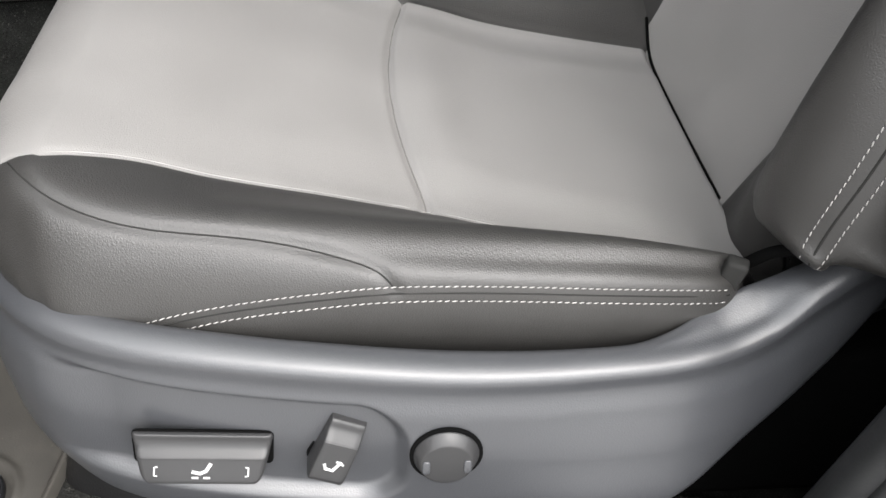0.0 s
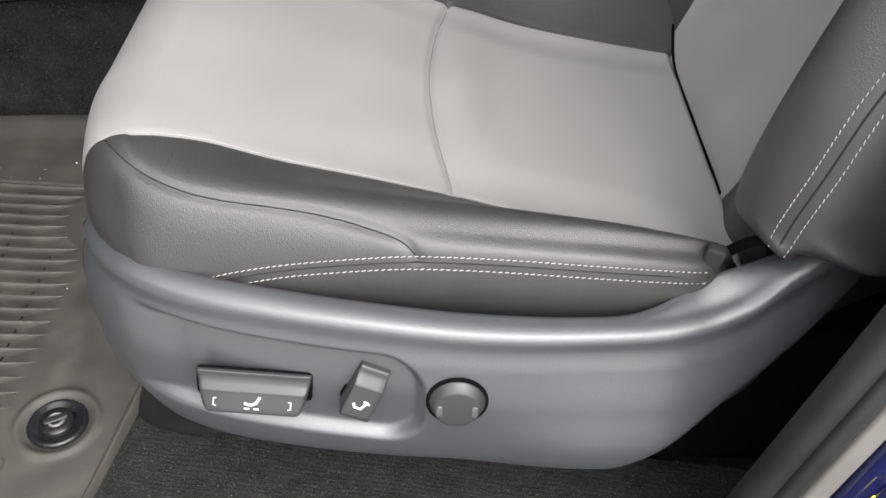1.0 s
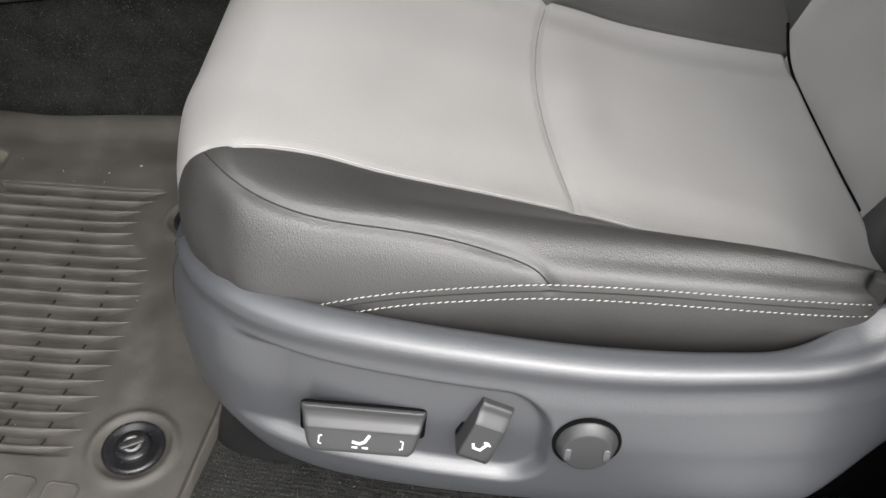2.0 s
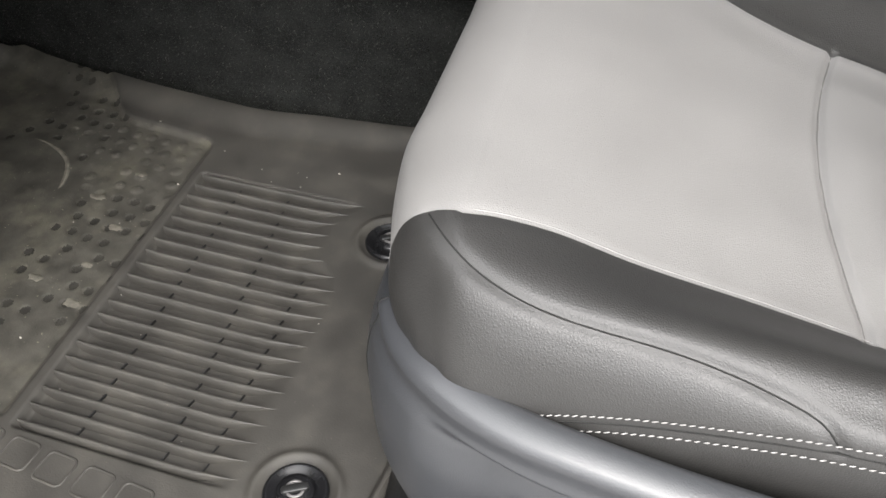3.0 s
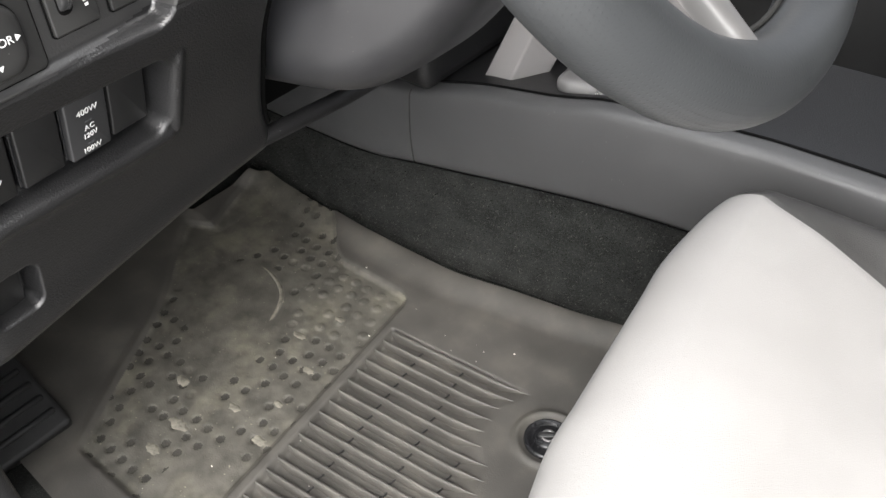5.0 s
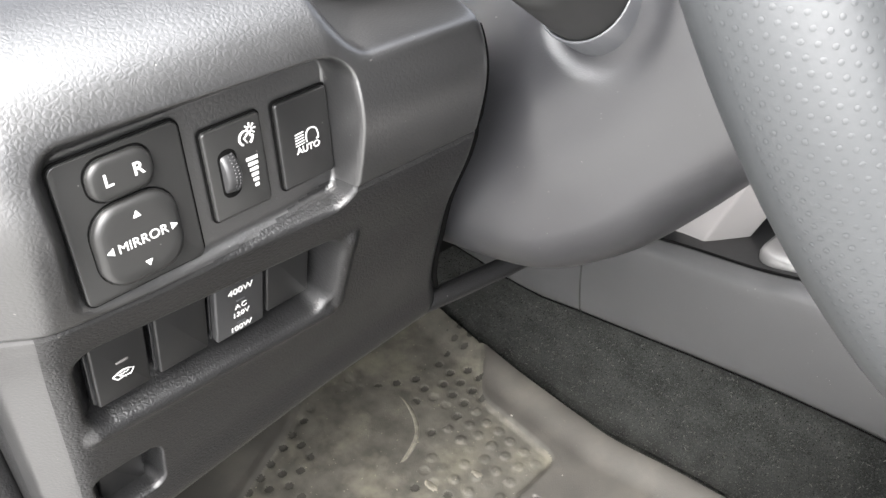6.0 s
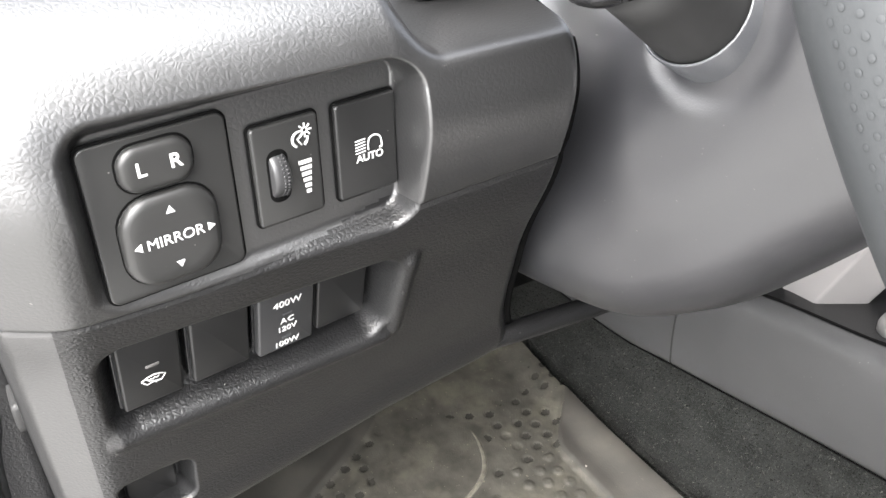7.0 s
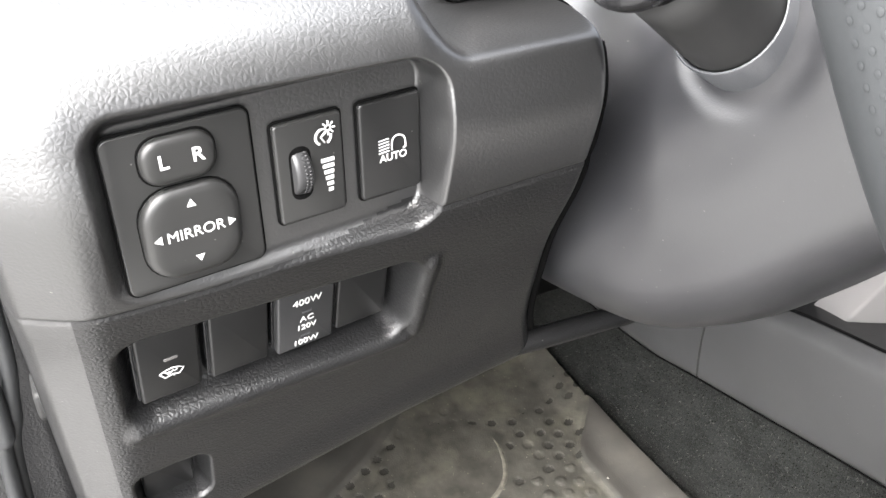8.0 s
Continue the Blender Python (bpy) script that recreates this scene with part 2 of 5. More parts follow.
def lathe(name, profile, n=40):
    """A turned solid from (radius, height) pairs about the local z axis."""
    a = np.linspace(0, 2 * np.pi, n, endpoint=False)
    p = np.array([[(r * math.cos(t), r * math.sin(t), z) for t in a] for r, z in profile])
    return sheet(name, p, close_v=True)


def words(name, text, size, mat, parent, m, spacing=1.0, bold=0.0):
    """Raised print from the built-in font, centred on m."""
    cu = bpy.data.curves.new(name, "FONT")
    cu.body, cu.size, cu.align_x, cu.align_y = text, size, "CENTER", "CENTER"
    cu.extrude, cu.offset, cu.space_character, cu.resolution_u = 0.00012, bold, spacing, 4
    tmp = new(name, cu)
    me = bpy.data.meshes.new_from_object(tmp.evaluated_get(bpy.context.evaluated_depsgraph_get()))
    bpy.data.objects.remove(tmp)
    me.materials.clear()
    return place(name, me, mat, parent, "", m)


def flat(outline, thick=0.0003):
    p = np.asarray(outline, float)
    return stack([(p, 0), (p, thick)])

# ---- setting: ground, cabin floor and shell ----
bm = bmesh.new()
bmesh.ops.create_grid(bm, x_segments=8, y_segments=8, size=400)
tagged(part("ground", bm, GROUND, m=pose(0, 0, -0.45)), "unseen ground outside the car, paled to bounce light in", "ground", kind="structure")

# carpeted floor with the tunnel side rising to the console
gx = np.linspace(-1.55, 1.3, 190)
prof = spline([(0.20, 0.05), (0.25, 0.004), (0.30, -0.008), (0.6, -0.008), (0.84, -0.007), (0.868, 0.0), (0.879, 0.02), (0.882, 0.07), (0.884, 0.13), (0.888, 0.21), (0.91, 0.26)], 14)
p = np.zeros((len(gx), len(prof), 3))
p[..., 0] = gx[:, None]
p[..., 1] = prof[None, :, 0]
ramp_up = 0.55 * np.clip(-1.13 - gx, 0, 1) ** 1.15
p[..., 2] = prof[None, :, 1] + ramp_up[:, None] * (prof[None, :, 0] > 0.2)
rng = np.random.RandomState(4)
p[..., 1] += (0.003 * np.sin(gx * 9) + 0.036 * smooth(-0.80, -0.48, gx))[:, None] * smooth(0.5, 0.84, prof[None, :, 0])
p[1:-1, 1:-1] += rng.normal(0, 0.0006, p[1:-1, 1:-1].shape)
def pile(name, g, x0, x1, y0, count, high, label, seed):
    """Short fibres standing on a sheet, over one stretch of it."""
    r = np.random.RandomState(seed)
    a, b, c = g[:-1, :-1].reshape(-1, 3), g[1:, :-1].reshape(-1, 3), g[:-1, 1:].reshape(-1, 3)
    ok = (a[:, 0] > x0) & (a[:, 0] < x1) & (a[:, 1] > y0)
    a, b, c = a[ok], b[ok], c[ok]
    nor = np.cross(b - a, c - a)
    area = np.linalg.norm(nor, axis=1)
    nor = nor / area[:, None]
    pick = r.choice(len(a), count, p=area / area.sum())
    u, w = r.rand(count, 1), r.rand(count, 1)
    at = a[pick] + u * (b - a)[pick] + w * (c - a)[pick]
    side = r.normal(0, 1, (count, 3))
    side -= (side * nor[pick]).sum(1)[:, None] * nor[pick]
    side /= np.linalg.norm(side, axis=1)[:, None]
    tip = at + nor[pick] * high * r.uniform(0.4, 1.0, (count, 1)) + np.cross(side, nor[pick]) * high * r.normal(0, 0.7, (count, 1))
    wid = 0.00035 + 0.0003 * r.rand(count, 1)
    verts = np.stack([at - side * wid, at + side * wid, tip], 1).reshape(-1, 3)
    me = bpy.data.meshes.new(name)
    me.from_pydata(verts.tolist(), [], np.arange(3 * count).reshape(-1, 3).tolist())
    tagged(place(name, me, PILE), label, "carpet pile", kind="stuff")


pile("carpet_pile", p, -1.25, -0.22, 0.84, 60000, 0.0028, "short fuzzy charcoal pile of the tunnel carpet", 5)
tagged(place("floor", sheet("floor", p, flip=True), CARPET), "worn charcoal carpet of the footwell and tunnel", "carpet", kind="structure")

sy = np.linspace(0.225, 0.45, 300)
sx_ = np.linspace(-0.33, 0.30, 200)
p = np.zeros((len(sx_), len(sy), 3))
p[..., 0], p[..., 1] = sx_[:, None], sy[None, :] + 0.0012 * np.sin(40 * sx_[:, None] + 9 * sy[None, :])
p[..., 2] = 0.001 + 0.0006 * np.abs(np.sin(np.pi * sy[None, :] / 0.0047)) + rng.normal(0, 0.0004, p.shape[:2]) - 0.012 * smooth(0.24, 0.225, sy)[None, :]
pile("carpet_pile", p, -0.32, 0.26, 0.235, 40000, 0.0022, "short fuzzy charcoal pile of the sill carpet", 6)
tagged(place("carpet_strip", sheet("carpet_strip", p, flip=True), CARPET_RIB), "ribbed charcoal carpet along the door sill", "carpet", kind="structure")

# the cabin's closing walls, outside the view
def slab(name, c, size, mat, label, cat, rot=(0, 0, 0)):
    return tagged(part(name, box(*size, bevel=0.01), mat, m=pose(*c, *rot)), label, cat, kind="structure")

slab("ceiling", (0.55, 0.97, 1.22), (1.7, 1.34, 0.04), LINING, "pale grey headlining of the cabin", "ceiling")
slab("wall_front", (-1.56, 0.97, 0.3), (0.05, 1.5, 0.86), BLACK_MATT, "dark bulkhead ahead of the pedals", "bulkhead")
slab("wall_rear", (1.35, 0.95, 0.52), (0.05, 1.5, 1.36), BLACK_MATT, "dark rear bulkhead of the cabin", "bulkhead")
slab("wall_far", (0.0, 1.72, 0.33), (3.0, 0.05, 1.0), BLACK_MATT, "dark trim of the far door", "door trim")
# opaque slab out of view, added to keep light out at the far rear
slab("wall_far_rear", (0.82, 1.70, 1.0), (1.06, 0.03, 0.38), BLACK_MATT, "unseen black slab at the far rear window, added to block light", "side window")
slab("floor_far", (0.0, 1.40, -0.03), (3.0, 0.7, 0.03), CARPET, "charcoal carpet of the passenger side", "carpet")

# opaque slab out of view, added to hold side light off the backrest
slab("wall_near", (0.95, 0.36, 0.5), (0.96, 0.05, 1.36), BLACK_MATT, "unseen black slab at the rear door, added to block light", "door trim")
# unseen open door, added to block light; pale trim assumed for bounce
slab("door_1", (-0.70, -0.27, 0.42), (0.06, 1.06, 0.90), LINING, "unseen open front door, added to shape light, with assumed pale trim", "car door", (0, 0, 8))

# ---- driver's seat, turned a little against the sill ----
SEAT = Matrix.Translation((-0.04, 0.38, 0)) @ Matrix.Rotation(radians(8), 4, "Z") @ Matrix.Translation((0.04, -0.38, 0))
seat = thing("driver_seat", "two-tone pale grey and charcoal leather driver's seat with white stitching", "car seat", SEAT)
YC = 0.64                                    # middle of the seat, in its own frame
EDGE_X = -0.25                               # where the top rolls over to the front face


def cushion_half(x, turn, drop, far):
    """Half a cross-section of the cushion, from the side's foot to the middle. x: station along the top;
    turn, drop: how far it has rolled over the front edge."""
    keep = 1 - smooth(EDGE_X, 0.05, x)
    xk = x + np.array([0.030, 0.030, 0.028, 0.023, 0.014, 0.004, 0.0, 0.0, 0.0]) * keep
    zc = curve(xk, [-0.25, -0.2, -0.15, -0.07, -0.012, 0.06, 0.13, 0.22, 0.3], [0.341, 0.331, 0.314, 0.291, 0.276, 0.260, 0.249, 0.238, 0.230])
    bn = curve(xk, [-0.25, -0.23, -0.2, -0.15, -0.07, -0.012, 0.06, 0.14, 0.22, 0.3], [0.193, 0.187, 0.1835, 0.180, 0.173, 0.171, 0.177, 0.190, 0.202, 0.204])
    bf = curve(xk, [-0.25, -0.23, -0.15, -0.07, -0.012, 0.06, 0.22, 0.3], [0.215, 0.208, 0.188, 0.158, 0.147, 0.140, 0.130, 0.125])
    b = bf if far else bn
    hs = curve(xk, [-0.25, -0.2, 0.05, 0.2, 0.3], [0.255, 0.262, 0.262, 0.252, 0.24])
    zs = curve(xk, [-0.25, -0.19, -0.135, -0.038, 0.083, 0.17, 0.3], [0.268, 0.271, 0.281, 0.297, 0.291, 0.281, 0.27])
    zr = curve(xk, [-0.25, -0.19, -0.1, -0.03, 0.1, 0.2, 0.3], [0.336, 0.332, 0.3245, 0.316, 0.305, 0.288, 0.28])
    y = np.array([hs[0] - 0.006, hs[1] + 0.003, hs[2], hs[3] - 0.012, 0.58 * hs[4] + 0.42 * b[4], b[5], 0.6 * b[6], 0.3 * b[7], 0.0])
    z = np.array([zs[0] - 0.085, zs[1] - 0.035, zs[2], 0.33 * zs[3] + 0.67 * zr[3], zr[4], zc[5] + 0.004, zc[6] + 0.001, zc[7], zc[8]])
    end = smooth(0.232, 0.258, x) if far else smooth(0.186, 0.214, x)                # the bolster ends ahead of the backrest
    y = y - end * np.array([0.05, 0.05, 0.05, 0.04, 0.015, 0, 0, 0, 0])
    z = z - end * np.array([0.03, 0.045, 0.055, 0.06, 0.04, 0.01, 0, 0, 0])
    xx = xk - turn * np.array([0.0, 0.05, 0.12, 0.25, 0.45, 0.72, 0.98, 1, 1])
    z = z - drop * np.clip((z - 0.17) / 0.17, 0.1, 1)
    return xx, y, z


def full(x, turn=0.0, drop=0.0):
    xn, yn, zn = cushion_half(x, turn, drop, False)
    xf, yf, zf = cushion_half(x, turn, drop, True)
    near = np.stack([xn, YC - yn, zn], 1)
    far = np.stack([xf, YC + yf, zf], 1)[::-1][1:]
    return np.concatenate([near, far])


rows = []
for d in np.linspace(0.155, 0.036, 16, endpoint=False):
    rows.append(full(EDGE_X, 0.056 - 0.30 * (d - 0.036) - 1.2 * max(0, d - 0.1) ** 1.5, d))
for a in np.linspace(90, 0, 16, endpoint=False):
    rows.append(full(EDGE_X, 0.056 * math.sin(radians(a)), 0.036 * (1 - math.cos(radians(a)))))
FRONT_ROWS = len(rows)
for x in np.linspace(EDGE_X, 0.29, 250):
    rows.append(full(x))
rows = np.array(rows)
# the padding hides the turn of the side into the front
soft_rows = rows.copy()
for _ in range(90):
    soft_rows[1:-1] = 0.25 * soft_rows[:-2] + 0.5 * soft_rows[1:-1] + 0.25 * soft_rows[2:]
take = np.array([1, 1, 1, 0.9, 0.5, 0, 0, 0, 0])
take = np.r_[take, take[::-1][1:]][None, :, None]
rows = rows * (1 - take) + soft_rows * take
bulge = np.exp(-((rows[..., 0] + 0.275) / 0.050) ** 2) * smooth(0.322, 0.278, rows[..., 2]) * smooth(0.56, 0.44, rows[..., 1])
rows = rows + bulge[..., None] * np.array([-0.009, -0.008, 0.0])
SPAN = 20
grid = spline(np.array(rows).transpose(1, 0, 2), SPAN).transpose(1, 0, 2)      # rows x columns
COLS = grid.shape[1]
LEFT_B, RIGHT_B = 5 * SPAN, 11 * SPAN                                           # columns of the two-tone joint


def groove(g, dist, depth, width):
    g[..., 2] -= depth * np.exp(-(dist / width) ** 2)


# shallow valley along the joint, and the cross seam between front and rear insert
off = (grid[..., 1] - YC)
cross_x = -0.033 + 0.02 * np.clip(np.abs(off) / 0.155, 0, 1) ** 2
inside = np.zeros(grid.shape[:2])
inside[:, LEFT_B:RIGHT_B + 1] = 1
groove(grid, np.where(inside > 0, grid[..., 0] - cross_x, 9), 0.0042, 0.0032)
grid[..., 2] += inside * 0.007 * np.exp(-((grid[..., 0] - cross_x - 0.03) / 0.03) ** 2) * np.cos(np.clip(off / 0.17, -1, 1) * np.pi / 2)
col = np.arange(COLS)[None, :]
grid[FRONT_ROWS:, :, 2] -= 0.0014 * (np.exp(-((col - LEFT_B) / 1.2) ** 2) + np.exp(-((col - RIGHT_B) / 1.2) ** 2))

grid[..., 2] -= inside * 0.045 * smooth(0.222, 0.250, grid[..., 0])          # rolls down behind, at the backrest

me = sheet("cushion", grid, flip=True)
kinds = np.zeros((grid.shape[0] - 1, COLS - 1), int)
kinds[:, :LEFT_B] = 1
kinds[:, RIGHT_B:] = 1
mid_x = (grid[:-1, :-1, 0] + grid[1:, 1:, 0]) / 2
kinds = np.where((kinds == 0) & (mid_x > (cross_x[:-1, :-1] + cross_x[1:, 1:]) / 2), 2, kinds)
cushion = place("cushion", me, [LEATHER_LIGHT, LEATHER_DARK, LEATHER_REAR], seat, "pale grey leather cushion with charcoal side bolsters")
me.polygons.foreach_set("material_index", kinds.ravel().tolist())

from mathutils.bvhtree import BVHTree


def surface_of(g):
    idx = np.arange(g.shape[0] * g.shape[1]).reshape(g.shape[:2])
    f = np.stack([idx[:-1, :-1], idx[:-1, 1:], idx[1:, 1:], idx[1:, :-1]], -1).reshape(-1, 4)
    return BVHTree.FromPolygons([tuple(v) for v in g.reshape(-1, 3)], [tuple(q) for q in f])


def laid(tree, knots, n, lift=0.0, out=(0, -0.6, 0.8)):
    """A smooth line through knots, laid on a surface."""
    line, res = spline(knots, n), []
    for q in line:
        at, nor, _, _ = tree.find_nearest(Vector(q))
        if nor.dot(Vector(out)) < 0:
            nor = -nor
        res.append(np.array(at + nor * lift))
    res = np.array(res)
    for _ in range(12):
        res[1:-1] = 0.25 * res[:-2] + 0.5 * res[1:-1] + 0.25 * res[2:]
    return res


def even(line, step):
    d = np.r_[0, np.cumsum(np.linalg.norm(np.diff(line, axis=0), axis=1))]
    s = np.arange(0, d[-1], step)
    return np.stack([np.interp(s, d, line[:, k]) for k in range(3)], 1)


def stitches(name, line, parent, label, pitch=0.0046, length=0.0042, radius=0.0005):
    """A row of thread stitches, each a small slanted capsule."""
    bm = bmesh.new()
    pts = even(line, pitch)
    r = random.Random(7)
    for a, b in zip(pts[:-1], pts[1:]):
        d = Vector(b - a).normalized()
        c = Vector(a + b) / 2
        m = Matrix.Translation(c) @ d.to_track_quat("X", "Z").to_matrix().to_4x4() @ pose(0, 0, 0, 0, 0, r.uniform(9, 17))
        o = bmesh.ops.create_icosphere(bm, subdivisions=1, radius=1)
        bmesh.ops.transform(bm, matrix=m @ Matrix.Diagonal((length / 2 * r.uniform(0.92, 1.06), radius, radius * 0.8, 1)), verts=o["verts"])
    return part(name, bm, THREAD, parent, label)


tree = surface_of(grid)
# side seams and stitching
SIDE_SEAM = [(-0.267, 0.450, 0.338), (-0.233, 0.418, 0.330), (-0.19, 0.401, 0.327), (-0.145, 0.3945, 0.3265), (-0.104, 0.390, 0.3235), (-0.055, 0.383, 0.312), (-0.039, 0.379, 0.295)]
line = laid(tree, SIDE_SEAM, 14, 0.0)[1:]
# the seam pulls the padding in
pull = np.full(grid.shape[:2], 9.0)
for q in line:
    pull = np.minimum(pull, np.linalg.norm(grid - q, axis=2))
grid = grid + np.array([0.15, 0.75, -0.6]) * (0.0018 * np.exp(-(pull / 0.0045) ** 2))[..., None]
cushion.data.vertices.foreach_set("co", grid.ravel().tolist())
cushion.data.update()
tree = surface_of(grid)
for _ in range(20):
    line[1:-1] = 0.25 * line[:-2] + 0.5 * line[1:-1] + 0.25 * line[2:]
line = laid(tree, line, 2, 0.0001)
place("seam", tube("seam", line, 0.00055, 6), SEAM, cushion, "dark seam along the bolster")
yy = np.linspace(-0.168, 0.148, 40)
cross = [(-0.033 + 0.02 * min(1, abs(q) / 0.155) ** 2, YC + q, 0.27) for q in yy]
place("seam", tube("seam", laid(tree, cross, 2, 0.0002, (0, 0, 1)), 0.0006, 5), SEAM_PALE, cushion, "cross seam of the insert")
lip = grid[8:, LEFT_B + 1].copy()
for _ in range(10):
    lip[1:-1] = 0.25 * lip[:-2] + 0.5 * lip[1:-1] + 0.25 * lip[2:]
place("welt", tube("welt", lip[:-60:2] + np.array([0, 0, -0.0002]), 0.0005, 6), LEATHER_LIGHT, cushion, "pale lip along the two-tone joint")
STITCH = [(-0.213, 0.378, 0.263), (-0.175, 0.378, 0.2755), (-0.135, 0.378, 0.285), (-0.085, 0.378, 0.293), (-0.038, 0.378, 0.2975), (0.03, 0.378, 0.296), (0.1, 0.379, 0.2905), (0.176, 0.384, 0.2815)]
upper = laid(tree, STITCH, 12, 0.0007)
low_knots = [(a, b - 0.001, c - 0.010 + 0.003 * (i == 0)) for i, (a, b, c) in enumerate(STITCH)]
low_knots = [(-0.178, 0.378, 0.2635)] + low_knots[2:]
lower = laid(tree, low_knots, 12, 0.0007)
stitches("stitching", upper, cushion, "row of white thread stitches")
stitches("stitching", lower, cushion, "row of white thread stitches")
place("seam", tube("seam", laid(tree, [(a, b, c - 0.005) for a, b, c in STITCH], 12, 0.0), 0.0006, 6), SEAM, cushion)

# tape end tucked in behind the cushion's side
bm = box(0.014, 0.010, 0.030, 0.003)
part("tape_end", bm, SEAM, seat, "black woven tape end", pose(0.175, 0.396, 0.284, 5, 8, -20))

# ---- backrest ----
UP = np.array([0.37, 0, 0.93])
FWD = np.array([-0.93, 0, 0.37])
BASE = np.array([0.230, YC - 0.005, 0.225])


def back_knots(h):
    b = curve(h, [0, 0.06, 0.14, 0.25, 0.4], [0.108, 0.112, 0.122, 0.133, 0.14])
    ridge = curve(h, [0, 0.03, 0.1, 0.2, 0.4], [0.016, 0.046, 0.086, 0.107, 0.124])
    width = curve(h, [0, 0.05, 0.1, 0.16, 0.25, 0.4], [0.270, 0.280, 0.286, 0.284, 0.272, 0.264])
    half = np.array([
        (width - 0.02, -0.11), (width, -0.06), (width - 0.004, -0.01), (width - 0.017, 0.62 * ridge), (0.62 * width + 0.38 * b, ridge),
        (0.3 * width + 0.7 * b, 0.62 * ridge), (b, 0.008), (0.5 * b, 0.0), (0, 0)])
    return half


rows = []
for h in np.r_[np.linspace(-0.10, 0.05, 20, endpoint=False), np.linspace(0.05, 0.15, 40, endpoint=False), np.linspace(0.15, 0.5, 60)]:
    half = back_knots(max(h, 0))
    f = half[:, 1].copy()
    y = half[:, 0].copy()
    # the bolsters close at their feet
    close = 1 - smooth(-0.10, -0.01, h)
    f[:6] -= close * np.array([0.0, 0.02, 0.03, 0.03, 0.025, 0.01])
    y[:5] -= close * 0.015
    level = (0.301 - BASE[2] - 0.37 * half[:5, 1]) / 0.93                # level underside over the shield
    foot = np.sqrt(1 - np.clip((level + 0.016 - h) / 0.02, 0, 1) ** 2)
    y[:5] = np.minimum(y[:5], 0.19) * (1 - foot) + y[:5] * foot
    f[3:5] -= (1 - foot[3:]) * np.array([0.03, 0.035])
    lift = np.array([0.0, 0.0, 0.0, 0.0, 0.004, 0.004, 0.002, 0.0, 0.0])
    pts = BASE + (h + lift * (1 - smooth(0, 0.35, h)))[:, None] * UP + f[:, None] * FWD
    near, far = pts.copy(), pts.copy()
    near[:, 1] -= y
    far[:, 1] += y + 0.05 * smooth(0.03, 0.12, y)
    rows.append(np.concatenate([near, far[::-1][1:]]))
bgrid = spline(np.array(rows).transpose(1, 0, 2), 10).transpose(1, 0, 2)
me = sheet("backrest", bgrid, flip=True)
BL, BR = 60, 100
kinds = np.zeros((bgrid.shape[0] - 1, bgrid.shape[1] - 1), int)
kinds[:, :BL] = 1
kinds[:, BR:] = 1
backrest = place("backrest", me, [LEATHER_LIGHT, LEATHER_DARK], seat, "pale grey leather backrest with charcoal bolsters")
me.polygons.foreach_set("material_index", kinds.ravel().tolist())
tree_b = surface_of(bgrid)
BACK_SEAM = [(0.204, 0.370, 0.312), (0.213, 0.376, 0.341), (0.225, 0.381, 0.38), (0.235, 0.386, 0.42), (0.245, 0.389, 0.449), (0.268, 0.395, 0.51), (0.305, 0.402, 0.6)]
place("seam", tube("seam", laid(tree_b, BACK_SEAM, 14, 0.0, (-0.5, -0.8, 0.2)), 0.0008, 6), SEAM, backrest)
for dx in (-0.0052, 0.0052):
    row = laid(tree_b, [(a + dx, b - 0.9 * dx, c) for a, b, c in BACK_SEAM], 14, 0.0007, (-0.5, -0.8, 0.2))
    stitches("stitching", row, backrest, "row of white thread stitches")

# near-black tube that paints the shade where the cushion meets the backrest
crease_shade = []
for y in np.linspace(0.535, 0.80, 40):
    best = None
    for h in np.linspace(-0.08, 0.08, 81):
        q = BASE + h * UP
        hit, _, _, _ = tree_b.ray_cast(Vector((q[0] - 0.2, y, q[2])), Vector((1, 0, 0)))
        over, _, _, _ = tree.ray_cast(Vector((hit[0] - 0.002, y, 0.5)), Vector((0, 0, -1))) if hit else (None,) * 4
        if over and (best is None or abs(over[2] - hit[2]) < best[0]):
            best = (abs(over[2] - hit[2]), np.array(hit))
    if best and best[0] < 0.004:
        crease_shade.append(best[1] + np.array([-0.001, 0, 0.0005]))
crease_shade = np.array(crease_shade)
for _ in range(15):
    crease_shade[1:-1] = 0.25 * crease_shade[:-2] + 0.5 * crease_shade[1:-1] + 0.25 * crease_shade[2:]
place("crease_shade", tube("crease_shade", crease_shade, 0.0016, 6), GAP, seat, "near-black tube standing in for the shade behind the cushion")

# near-black tube that stands for the shade between bolster foot and side shield
place("foot_gap", tube("foot_gap", spline([(0.194, 0.420, 0.270), (0.205, 0.408, 0.293), (0.222, 0.402, 0.300), (0.238, 0.401, 0.306), (0.262, 0.400, 0.312), (0.30, 0.40, 0.322)], 8), 0.0042, 8), GAP, seat, "near-black tube standing in for shade under the bolster")

# ---- plastic side shield of the seat ----
def shield_plan():
    """Plan of the shield's widest line, which runs along the front, round the corner and back along the side."""
    knots = [(-0.320, 0.76), (-0.320, 0.64), (-0.319, 0.54), (-0.310, 0.466), (-0.289, 0.411), (-0.252, 0.373), (-0.20, 0.351), (-0.12, 0.340), (-0.02, 0.336), (0.08, 0.337), (0.14, 0.342), (0.18, 0.350), (0.23, 0.364), (0.30, 0.390), (0.45, 0.46)]
    return spline(np.array([(a, b, 0) for a, b in knots]), 50)[:, :2]


